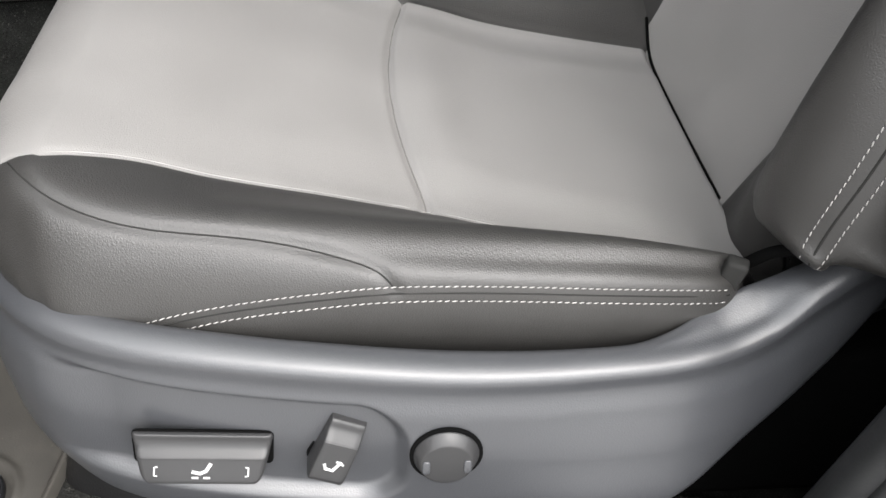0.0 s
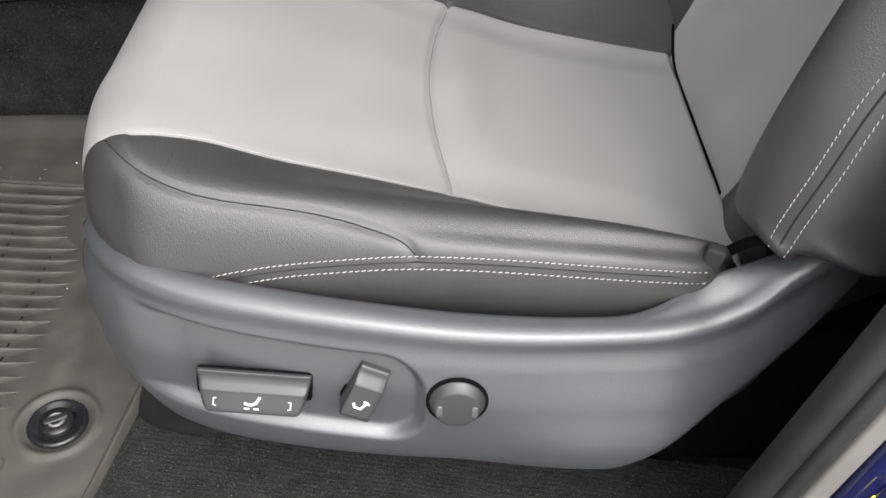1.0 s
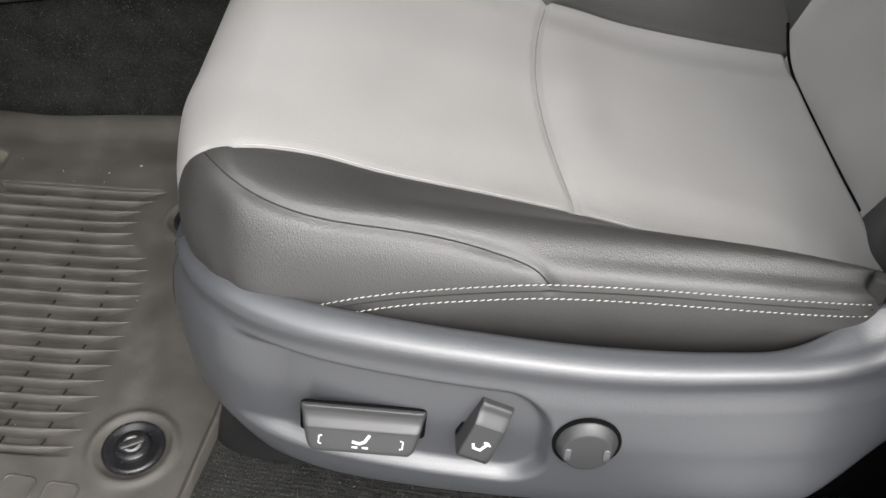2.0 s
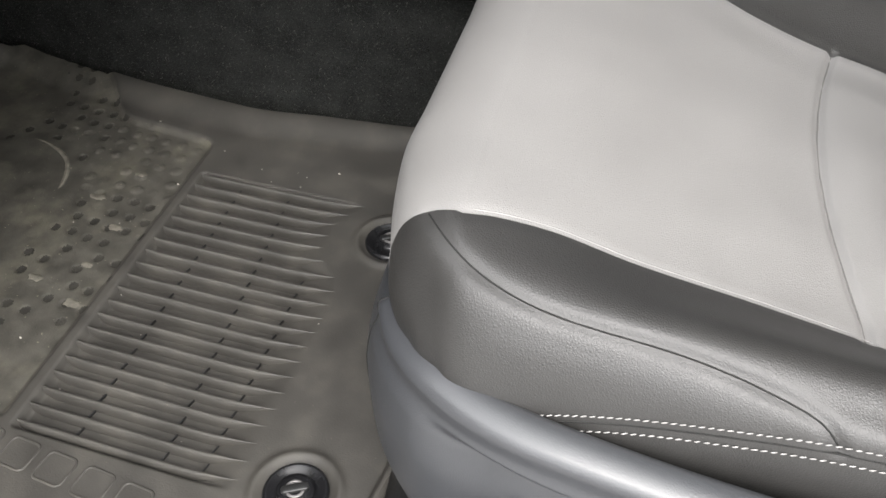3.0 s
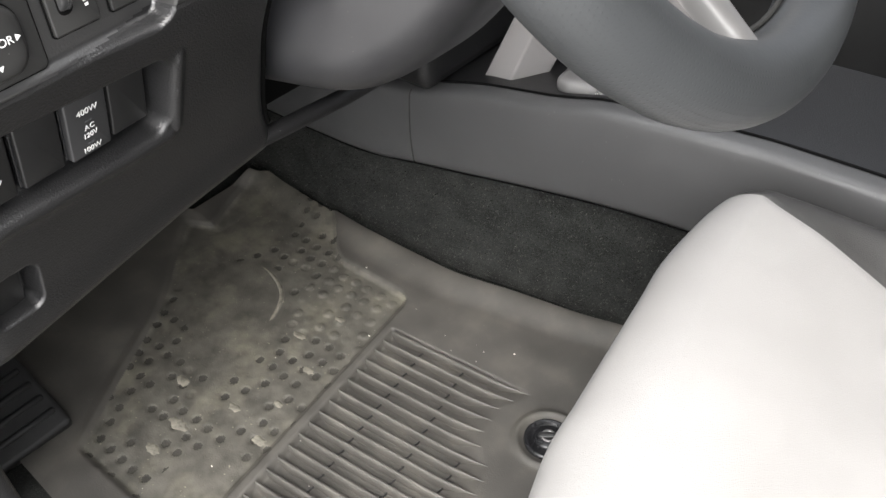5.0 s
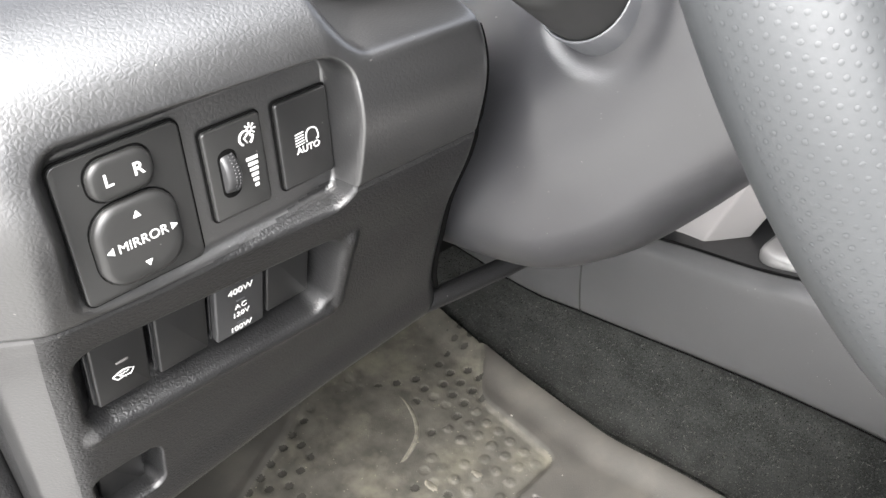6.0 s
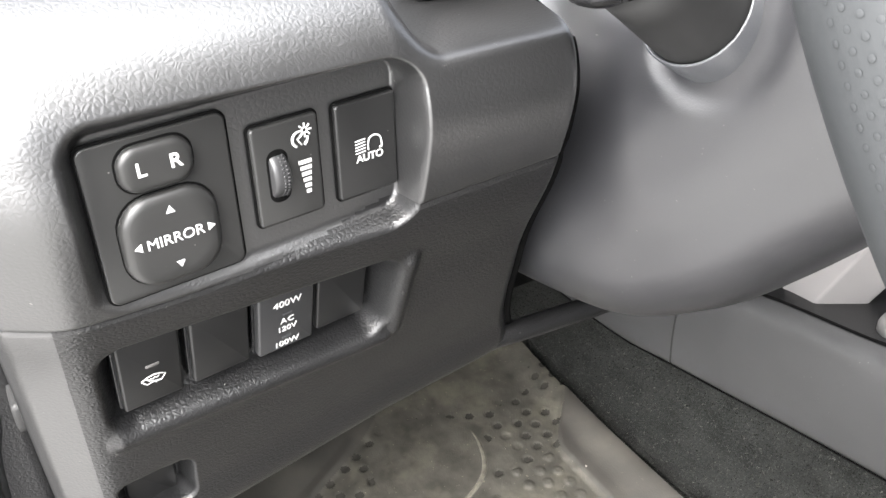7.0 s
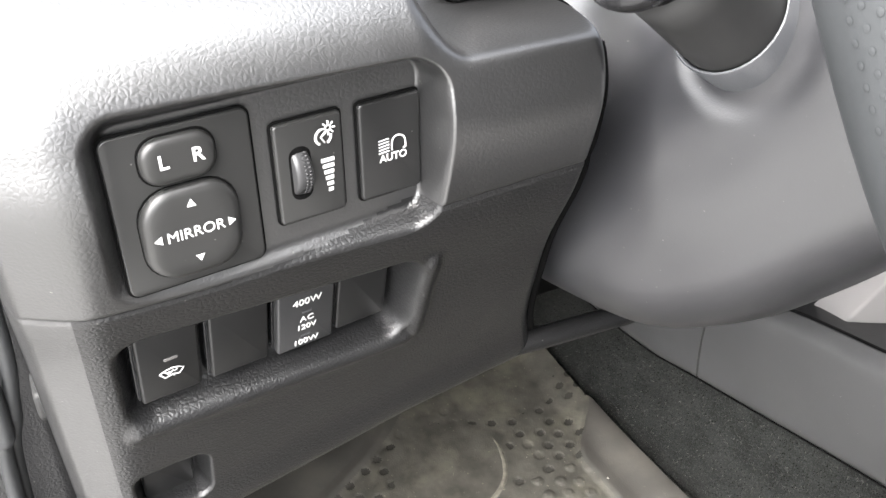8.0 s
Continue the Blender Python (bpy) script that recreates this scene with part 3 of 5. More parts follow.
plan = shield_plan()
tan = np.gradient(plan, axis=0)
tan /= np.linalg.norm(tan, axis=1)[:, None]
out = np.stack([tan[:, 1], -tan[:, 0]], 1)
sx = plan[:, 0]
ztop = curve(sx, [-0.321, -0.300, -0.25, -0.18, -0.1, 0.0, 0.07, 0.123, 0.172, 0.2, 0.23, 0.26, 0.3, 0.45], [0.235, 0.272, 0.279, 0.277, 0.270, 0.260, 0.257, 0.257, 0.260, 0.268, 0.291, 0.308, 0.315, 0.315])
zbot = curve(sx, [-0.321, -0.295, -0.26, -0.227, -0.15, 0.015, 0.10, 0.17, 0.3, 0.45], [0.145, 0.138, 0.130, 0.118, 0.109, 0.102, 0.106, 0.100, 0.100, 0.10])
v = np.linspace(0, 1, 110)
# outward offset and height along the profile from the inner lip to the foot
KV = [0, 0.05, 0.10, 0.20, 0.27, 0.33, 0.45, 0.62, 0.8, 0.93, 1.0]
fo = curve(v, KV, [-0.033, -0.029, -0.022, -0.0085, -0.0055, -0.0058, 0.0, 0.0042, 0.003, -0.002, -0.013])
fz = curve(v, KV, [0.14, 0.03, 0.006, 0.035, 0.075, 0.125, 0.25, 0.48, 0.76, 0.93, 1.0])
P = np.zeros((len(plan), len(v), 3))
o = fo[None, :] * np.ones((len(plan), 1))
o -= 0.014 * smooth(0.11, 0.20, sx)[:, None] * (1 - smooth(0.0, 0.16, v))[None, :]
zz = ztop[:, None] + (zbot - ztop)[:, None] * fz[None, :]
lip_z = curve(sx, [0.10, 0.123, 0.15, 0.172, 0.202, 0.23, 0.3], [0.245, 0.244, 0.247, 0.253, 0.264, 0.262, 0.258])
zz += ((lip_z - zz[:, 0]) * smooth(0.10, 0.16, sx))[:, None] * (1 - smooth(0.0, 0.13, v))[None, :]
# drawn in below a slanting crease under the hinge cover
below = (0.175 + 0.95 * (sx - 0.195))[:, None] - zz
below = 0.005 * np.log1p(np.exp(np.clip(below / 0.005, -30, 30)))
o -= 0.046 * (1 - np.exp(-below / 0.030)) * smooth(0.07, 0.16, sx)[:, None]
# the rear half flares towards its foot
o += smooth(-0.01, 0.11, sx)[:, None] * curve(v, [0, 0.4, 0.62, 0.8, 1.0], [0, -0.003, 0.004, 0.013, 0.012])[None, :]
# recess round the switches
X = sx[:, None] * np.ones_like(zz)


def recess(x, z, x0, x1, z0, z1, r, soft):
    dx = np.abs(x - (x0 + x1) / 2) - (x1 - x0) / 2 + r
    dz = np.abs(z - (z0 + z1) / 2) - (z1 - z0) / 2 + r
    d = np.hypot(np.maximum(dx, 0), np.maximum(dz, 0)) + np.minimum(np.maximum(dx, dz), 0) - r
    return 1 - smooth(-soft, soft, d)


side = smooth(-0.26, -0.21, X)
o -= 0.010 * side * recess(X, zz + 0.10 * (X + 0.1), -0.33, -0.034, 0.150, 0.236, 0.03, 0.0052)
P[..., 0] = plan[:, 0, None] + out[:, 0, None] * o
P[..., 1] = plan[:, 1, None] + out[:, 1, None] * o
P[..., 2] = zz
shield = place("side_shield", sheet("side_shield", P), SHELL, seat, "satin dark grey plastic side shield")

# added filler box: its near-black colour stands for the shade under the seat
part("under_seat_shade", box(0.42, 0.30, 0.17, 0.01), GAP, seat, "near-black filler box for the shade under the cushion", pose(0.335, 0.548, 0.115))

# joint between front cap and side shield
k = int(np.argmin(np.hypot(plan[:, 0] + 0.303, plan[:, 1] - 0.440)))
place("joint", tube("joint", P[k, 5:], 0.0007, 5), SEAM, shield)


def on_shield(x, z, lift=0.0):
    return axes((x, 0.338 - lift, z), (1, 0.0, 0.0), (0, 0.12, 1))


def bar_key(name, prof, w0, w1, bow=0.0):
    """A moulded switch cap: prof holds (height, depth) pairs from top to foot, its width runs from w0 to w1."""
    cols = [(-1.0, 0.0), (-1.0, 0.40), (-0.988, 0.68), (-0.965, 0.87), (-0.93, 0.965), (-0.88, 1.0), (-0.5, 1.0), (0.0, 1.0), (0.5, 1.0), (0.88, 1.0), (0.93, 0.965), (0.965, 0.87), (0.988, 0.68), (1.0, 0.40), (1.0, 0.0)]
    line = spline([(v, d, 0) for v, d in prof], 5)
    top, foot = line[0, 0], line[-1, 0]
    p = np.zeros((len(line), len(cols), 3))
    for i, (v_, d_, _) in enumerate(line):
        far_ = (top - v_) / (top - foot)
        wd = (w0 + (w1 - w0) * far_) * (1 - 0.07 * max(0, (far_ - 0.72) / 0.28) ** 2.2 - 0.03 * max(0, (0.12 - far_) / 0.12) ** 2)
        for j, (c_, f_) in enumerate(cols):
            p[i, j] = (wd / 2 * c_, v_ + bow * (1 - c_ * c_), d_ * f_)
    return sheet(name, p, flip=True)


def gap(name, w, h, r, parent, m):
    """The dark slit round a switch."""
    part(name, button(w, h, r, 0.0012, 0.0003), GAP, parent, "dark slit round the switch", m)


def mark(parent, pts, m, r=0.0007):
    place("symbol", tube("symbol", pts, r, 5), PRINT, parent, "white printed symbol", m)


slide_m = on_shield(-0.158, 0.1905, -0.007) @ pose(0, 0, 0, 0, 0, -4)
slide = place("slide_switch", bar_key("slide_switch", [(0.0175, 0.0), (0.0173, 0.0030), (0.0164, 0.0042), (0.0130, 0.0045), (0.0085, 0.0064), (0.0052, 0.0100), (0.0038, 0.0110), (0.0022, 0.0115), (-0.0098, 0.0156), (-0.0118, 0.0157), (-0.0136, 0.0142), (-0.0142, 0.0)], 0.086, 0.074), SEAT_SWITCH, seat, "wide grey power seat slide switch", slide_m)
gap("slit", 0.0855, 0.029, 0.004, slide, pose(0, 0.0045, 0.0002))
icon = pose(0, -0.0042, 0.0138, -18, 0, 0)
mark(slide, [(0.0012, 0.0032, 0), (-0.0008, 0.0028, 0), (-0.0011, -0.0028, 0), (0.0009, -0.0032, 0)], icon @ pose(-0.0275, 0, 0), 0.00055)
mark(slide, [(-0.0012, 0.0032, 0), (0.0008, 0.0028, 0), (0.0006, -0.0028, 0), (-0.0014, -0.0032, 0)], icon @ pose(0.0275, 0, 0), 0.00055)
mark(slide, [(-0.006, 0.0, 0), (-0.001, -0.0012, 0), (0.0025, 0.0005, 0), (0.0055, 0.0058, 0)], icon, 0.0013)
mark(slide, [(-0.006, -0.0042, 0), (-0.002, -0.0042, 0)], icon, 0.0008)
mark(slide, [(0.001, -0.0042, 0), (0.005, -0.0042, 0)], icon, 0.0008)
recl_m = on_shield(-0.077, 0.1935, -0.007) @ pose(0, 0, 0, 0, 0, -23)
recl = place("recline_switch", bar_key("recline_switch", [(0.0265, 0.0), (0.0260, 0.0050), (0.0245, 0.0070), (0.0200, 0.0085), (0.0150, 0.0125), (0.0130, 0.0140), (0.0105, 0.0148), (-0.0110, 0.0188), (-0.0150, 0.0184), (-0.0172, 0.0162), (-0.0180, 0.0)], 0.0235, 0.025), SEAT_SWITCH, seat, "upright grey power recline switch", recl_m)
gap("slit", 0.028, 0.047, 0.008, recl, pose(0, 0.0045, 0.0002))
icon = pose(0, -0.001, 0.0173, -10, 0, 0)
mark(recl, [(-0.0055, -0.001, 0), (-0.004, -0.0042, 0), (0.001, -0.0045, 0), (0.004, 0.003, 0)], icon, 0.0012)
mark(recl, [(0.001, 0.0025, 0), (0.0062, 0.001, 0)], icon, 0.0009)
turn = np.linspace(0, 2 * np.pi, 48, endpoint=False)
disc = lambda r, dy=0.0: np.stack([r * np.cos(turn), r * np.sin(turn) + dy], 1)
lum = part("lumbar_knob", stack([(disc(0.0208), -0.004), (disc(0.0208), 0.0022), (disc(0.0203), 0.003), (disc(0.0172, -0.0026), 0.0068), (disc(0.0166, -0.0028), 0.0073), (disc(0.0155, -0.0028), 0.0075)]), SEAT_SWITCH, seat, "round grey lumbar support knob", on_shield(-0.007, 0.1955, 0.0055))
place("slit", lathe("slit", [(0.0232, -0.006), (0.0232, 0.0016), (0.0224, 0.0019), (0.0, 0.0019)]), GAP, lum, "dark slit round the knob")
for sgn in (-1, 1):
    part("grip", button(0.005, 0.011, 0.002, 0.002, 0.0006), SHELL, lum, "", pose(sgn * 0.0130, -0.0045, 0.0064))

# ---- floor mat ----
mat_thing = thing("floor_mat", "dusty black rubber all-weather mat on the footwell carpet", "floor mat", Matrix.Identity(4))
nx, ny = 460, 360
u = np.linspace(0, 1, nx)[:, None]
w = np.linspace(0, 1, ny)[None, :]
near_y = 0.285 + 0.02 * np.sin(6 * u)
far_y = curve(u, [0, 0.03, 0.2, 0.32, 0.49, 0.63, 0.75, 0.83, 1], [0.838, 0.858, 0.852, 0.848, 0.850, 0.871, 0.889, 0.905, 0.915])
mx = -1.11 + 0.795 * u + 0 * w
my = near_y + (far_y - near_y) * w
mx = mx + 0.02 * (w - 0.5) * smooth(0.9, 1, u)
# pad (heel area), sunk below a sloping rim
pad_right = -0.7135 + 0.0435 * (0.7215 - my) / 0.361
pad_left = curve(my, [0.28, 0.33, 0.47, 0.71, 0.93], [-0.84, -0.86, -0.94, -1.07, -1.14])
pad = smooth(0.0, 0.012, pad_right - mx) * smooth(0.0, 0.015, mx - pad_left) * smooth(0.0, 0.014, 0.792 + 0.075 * smooth(-0.85, -0.96, mx) - my) * smooth(0, 0.012, my - 0.354) * smooth(0.012, 0.034, pad_right - mx + 0.792 + 0.075 * smooth(-0.85, -0.96, mx) - my)
mz = 0.004 - 0.006 * pad + 0.012 * smooth(0.016, 0.008, -0.315 - mx) + 0.012 * smooth(0.045, 0.0, far_y - my)
mz = mz + 0.26 * np.clip(-1.05 - mx, 0, 1) ** 1.15 + 0.22 * np.clip(pad_left - 0.01 - mx, 0, 1) * smooth(0.72, 0.6, my)
mx = mx - 0.055 * smooth(0.725, 0.70, my) * smooth(-0.98, -1.09, mx)
# nubs and dimples in staggered rows, some of them worn flat
step = 0.0225
row = np.round(my / step)
cid = np.round(mx / step - 0.5 * (row % 2))
hash_v = np.abs(np.sin(row * 12.9898 + cid * 78.233) * 43758.5453) % 1.0
cxn = (cid + 0.5 * (row % 2)) * step + 0.004 * (hash_v - 0.5)
cyn = row * step + 0.004 * ((hash_v * 7.3) % 1.0 - 0.5)
nd = np.hypot(mx - cxn, my - cyn)
sign = np.where((my > 0.66) & (mx > -0.86), 1.3, -1.0) * np.where(hash_v < 0.25, 0.25, 1.0)
worn = 0.2 + 0.8 * smooth(0.16, 0.50, 0.5 + 0.5 * np.sin(mx * 21 + 0.9) * np.sin(my * 17 + 1.0))
worn = worn * (1 - 0.9 * smooth(0.085, 0.07, np.hypot(mx + 0.925, my - 0.640)))
worn = np.where(sign > 0, 0.5 + 0.5 * worn, worn)
mz = mz + pad * 0.0013 * sign * worn * np.exp(-(nd / 0.0062) ** 6) * smooth(-1.04, -1.0, mx)
# dimple floors that get the hollows' shade as a darker colour
dimple_dark = (pad > 0.5) & (sign < -0.5) & (worn > 0.4) & (nd < 0.0056) & (mx > -1.0) & (hash_v > 0.32)
# ribbed field, a shallow tray
field_l = -0.704 + 0.0455 * (0.7215 - my) / 0.361
line_y = my - 0.088 * (mx - field_l)
field = smooth(-0.004, 0.004, mx - field_l) * smooth(-0.004, 0.045, np.interp(line_y, [0.35, 0.47, 0.55, 0.59, 0.612, 0.63, 0.65, 0.69, 0.73], [-0.440, -0.4505, -0.4605, -0.4685, -0.478, -0.499, -0.511, -0.517, -0.497]) - mx) * smooth(0.352, 0.358, line_y) * smooth(0.729, 0.722, line_y)
mz = mz - 0.0100 * field
for cx_, cy_ in ((-0.389, 0.393), (-0.446, 0.703)):                       # raised boss round each clip
    mz = mz + 0.0035 * np.exp(-((np.hypot(mx - cx_, my - cy_) - 0.037) / 0.005) ** 2)
mz = mz - 0.004 * np.exp(-(np.hypot(mx + 0.389, my - 0.393) / 0.03) ** 6) - 0.004 * np.exp(-(np.hypot(mx + 0.446, my - 0.703) / 0.03) ** 6)
p = np.stack([mx + 0 * mz, my + 0 * mz, mz], -1)
me = sheet("mat_sheet", p, flip=True)
kinds = (pad[:-1, :-1] > 0.5).astype(int) + dimple_dark[:-1, :-1]
mat_sheet = place("mat_sheet", me, [MAT_RUBBER, MAT_PAD, DIMPLE_SHADE], mat_thing, "dusty charcoal rubber sheet with a muddy heel pad")
me.polygons.foreach_set("material_index", kinds.ravel().tolist())
skirt = np.concatenate([p[-1:], p[-1:] - np.array([-0.0015, 0, 0.002]), p[-1:] - np.array([-0.002, 0, 0.026])])
place("rim", sheet("rim", skirt, flip=True), MAT_RUBBER, mat_sheet)

# dried mud flakes and pale grit trodden into the mat
mat_tree = surface_of(p)


def flake(x, y, radius, seed):
    r = random.Random(seed)
    bm = bmesh.new()
    rings = []
    for f, up in ((1.0, -0.0004), (0.8, 0.0005), (0.35, 0.0009)):
        rr = random.Random(seed + 1)
        ring = []
        for k in range(18):
            a, q = 2 * math.pi * k / 18, radius * f * rr.uniform(0.72, 1.12)
            xx, yy = x + 1.5 * q * math.cos(a + 0.4), y + 0.8 * q * math.sin(a + 0.4)
            hit = mat_tree.ray_cast(Vector((xx, yy, 0.2)), Vector((0, 0, -1)))[0]
            ring.append(bm.verts.new((xx, yy, hit[2] + up)))
        rings.append(ring)
    for a, b in zip(rings[:-1], rings[1:]):
        for k in range(18):
            bm.faces.new((a[k], a[(k + 1) % 18], b[(k + 1) % 18], b[k]))
    bm.faces.new(rings[-1])
    part("mud_flake", bm, DRIED_MUD, mat_sheet, "thin flake of dried mud")


for i, (x, y, q) in enumerate([(-0.799, 0.646, 0.008), (-0.777, 0.699, 0.007), (-0.746, 0.610, 0.007), (-0.808, 0.455, 0.011), (-0.804, 0.414, 0.009), (-0.714, 0.498, 0.008),
                               (-0.736, 0.550, 0.006), (-0.690, 0.352, 0.010), (-0.774, 0.513, 0.007), (-0.859, 0.501, 0.009)]):
    flake(x, y, q, 11 + i)
bm = bmesh.new()
r = random.Random(3)
spots_g = [(-0.815, 0.793), (-0.553, 0.786), (-0.725, 0.701), (-0.729, 0.441), (-0.653, 0.407), (-0.552, 0.434)]
spots_g += [(r.uniform(-0.9, -0.46), r.uniform(0.36, 0.80)) for _ in range(26)]
for i, (x, y) in enumerate(spots_g):
    hit = mat_tree.ray_cast(Vector((x, y, 0.2)), Vector((0, 0, -1)))[0]
    o = bmesh.ops.create_icosphere(bm, subdivisions=1, radius=0.0014 if i < 6 else r.uniform(0.0004, 0.0008))
    bmesh.ops.transform(bm, matrix=Matrix.Translation(hit) @ pose(0, 0, 0, 40 * i, 20 * i, 0) @ Matrix.Diagonal((1.3, 0.9, 0.7, 1)), verts=o["verts"])
tagged(part("grit", bm, GRIT), "pale grit scattered on the floor mat", "grit", kind="stuff")

# worn arc where the heel rests
place("heel_arc", tube("heel_arc", spline([(-1.0, 0.693, -0.012), (-0.965, 0.706, -0.0075), (-0.92, 0.706, -0.006), (-0.877, 0.686, -0.0055), (-0.853, 0.648, -0.0058), (-0.853, 0.615, -0.010)], 8), 0.0046, 12), DRIED_MUD, mat_sheet, "raised arc caked with dried mud")

# ribs with pointed ends, and the bars across the troughs between them
RIBS = 20


def ridge(xa, xb, ya, slope, half, high):
    """A slender rib that starts blunt and tapers to a point."""
    n = 24
    s = np.linspace(0, 1, n) ** 0.85
    xx = xa + (xb - xa) * s
    yy = ya + slope * (xx - xa) + 0.0045 * np.clip((s - 0.72) / 0.28, 0, 1) ** 2
    wid = half * np.minimum(1, np.maximum(0.10, np.minimum((s + 0.01) / 0.03, (1 - s) / 0.16)))
    sec = np.array([(-1.35, -0.75), (-1.12, 0.25), (-0.88, 0.80), (-0.45, 1.0), (0.25, 0.98), (0.66, 0.74), (0.92, 0.2), (1.2, -0.75)])
    hgt = high * np.minimum(1, np.maximum(0.8, 0.8 + 0.2 * (1 - s) / 0.14))
    return np.stack([xx[:, None] + 0 * sec[None, :, 0], yy[:, None] + wid[:, None] * sec[None, :, 0], -0.0030 + sec[None, :, 1] * hgt[:, None]], -1)


TIPS = [(0, -0.4976), (1, -0.509), (2, -0.516), (3, -0.513), (4, -0.5095), (5, -0.4986), (6, -0.4765), (7, -0.4685), (9, -0.4607), (13, -0.4513), (19, -0.4410)]
for i in range(RIBS):
    y = 0.7215 - i * 0.01899
    tip = float(np.interp(i, [a for a, _ in TIPS], [b for _, b in TIPS]))
    left = -0.703 + 0.0455 * i / (RIBS - 1)
    place("rib", sheet("rib", ridge(left, tip, y, 0.088, 0.0034, 0.0088), flip=True), MAT_RUBBER, mat_sheet)
    for first, start, step_x in ((0, -0.6518, 0.0027), (0, -0.5905, 0.0041), (6, -0.5106, 0.0028)):
        if i < first or i == RIBS - 1:
            continue
        xb = start + step_x * (i - first)
        part("slot", box(0.0016, 0.0122, 0.0034, 0.0003, 1), BLACK_MATT, mat_sheet, "", pose(xb, y + 0.088 * (xb - left) - 0.0095, -0.0052, 0, 0, -8))

# moulded lettering pads at the mat's near end, as plain bars
for i in range(7):
    ring_e = [(0.93 * x_, y_, 0.0) for x_, y_ in rounded(0.032, 0.028, 0.006, 5)]
    place("emblem_bar", tube("emblem_bar", ring_e, 0.0016, 6, closed=True), MAT_RUBBER, mat_sheet, "", pose(-0.672 + 0.040 * i, 0.333, 0.0036))


def mat_clip(x, y, name="mat_clip"):
    c = thing(name, "round black twist clip that fastens the floor mat", "mat clip", pose(x, y, 0.0015), group="mat clips")
    place("collar", lathe("collar", [(0.0285, -0.002), (0.0285, 0.003), (0.027, 0.0052), (0.0245, 0.0055), (0.0225, 0.003), (0.0, 0.003)]), BLACK, c)
    place("dial", lathe("dial", [(0.0165, 0.002), (0.0165, 0.006), (0.0155, 0.0075), (0.011, 0.008), (0.0, 0.008)]), BLACK, c)
    part("grip", button(0.024, 0.0075, 0.0035, 0.004, 0.0012), SWITCH, c, "grey turning bar", pose(0, 0, 0.0075, 0, 0, 35))
    place("ring", lathe("ring", [(0.0085, 0.0075), (0.0085, 0.0095), (0.0065, 0.0098), (0.0058, 0.008)]), STONE_TRIM, c)
    return c


mat_clip(-0.389, 0.393)
mat_clip(-0.446, 0.703)

# ---- seat rail foot on the carpet ----
foot = thing("seat_rail_cover", "dark grey plastic cover of the seat rail's front foot", "rail cover", Matrix.Identity(4))
plan_f = spline([(-0.318, 0.56, 0), (-0.325, 0.50, 0), (-0.330, 0.45, 0), (-0.318, 0.415, 0), (-0.285, 0.402, 0), (-0.24, 0.405, 0), (-0.205, 0.424, 0), (-0.18, 0.46, 0)], 10)
tf = np.gradient(plan_f, axis=0)
tf /= np.linalg.norm(tf, axis=1)[:, None]
inward = np.stack([-tf[:, 1], tf[:, 0], 0 * tf[:, 0]], 1)
p = np.array([plan_f + inward * ins + np.array([0, 0, zf]) for ins, zf in ((0.0, -0.012), (0.001, -0.002), (0.004, 0.006), (0.010, 0.022), (0.014, 0.05), (0.018, 0.09), (0.026, 0.13), (0.034, 0.15))])
place("cover", sheet("cover", p), DASH_FINE, foot)
part("rail", box(0.5, 0.045, 0.05, 0.004), BLACK_MATT, foot, "black steel slide rail", pose(0.05, 0.48, 0.046))

# ---- pedals ----
ped = thing("accelerator_pedal", "black accelerator pedal with a ribbed rubber face", "pedal", pose(-1.22, 0.80, 0.17, 0, 58, 0))
part("plate", box(0.14, 0.055, 0.012, 0.004), BLACK_MATT, ped)
for i in range(6):
    part("rib", box(0.006, 0.05, 0.004, 0.001, 1), SWITCH, ped, "", pose(-0.055 + 0.022 * i, 0, 0.0075))
part("arm", box(0.16, 0.014, 0.014, 0.003), BLACK_MATT, ped, "", pose(-0.13, 0, -0.012))
brk = thing("brake_pedal", "wide brake pedal with a ribbed rubber pad and worn metal rim", "pedal", pose(-1.085, 0.660, 0.142, 0, 48, 8))
part("pad", box(0.066, 0.13, 0.016, 0.006, 3), RUBBER, brk)
part("rim", box(0.010, 0.136, 0.014, 0.004, 3), STONE_TRIM, brk, "worn metal rim", pose(0.036, 0, -0.002))
for i in range(11):
    part("rib", box(0.060, 0.0045, 0.004, 0.0015, 1), DUSTY_RIB, brk, "dusty zigzag tread", pose(0.0, -0.056 + 0.0112 * i, 0.0095, 0, 0, 30 if i % 2 else -30))
part("arm", box(0.22, 0.016, 0.014, 0.003), BLACK_MATT, brk, "", pose(-0.13, 0, -0.012))
rest = thing("foot_rest", "grey ribbed foot rest beside the kick panel", "foot rest", pose(-1.0, 0.325, 0.055, 0, 24, 0))
part("plate", box(0.22, 0.1, 0.02, 0.006), BLACK_MATT, rest)
for i in range(9):
    part("rib", box(0.008, 0.085, 0.005, 0.002, 1), BLACK_MATT, rest, "", pose(-0.09 + 0.022 * i, 0, 0.011))

# ---- dashboard lower panel ----
dash = thing("dashboard", "dark grey grained plastic dashboard with switch recesses", "dashboard", Matrix.Identity(4))
prof = spline([(-0.72, 0.395, 0), (-0.668, 0.382, 0), (-0.648, 0.392, 0), (-0.638, 0.43, 0), (-0.616, 0.49, 0), (-0.597, 0.545, 0), (-0.5765, 0.590, 0), (-0.564, 0.635, 0), (-0.567, 0.662, 0),
               (-0.576, 0.684, 0), (-0.596, 0.702, 0), (-0.630, 0.714, 0), (-0.69, 0.722, 0), (-0.78, 0.728, 0)], 36)
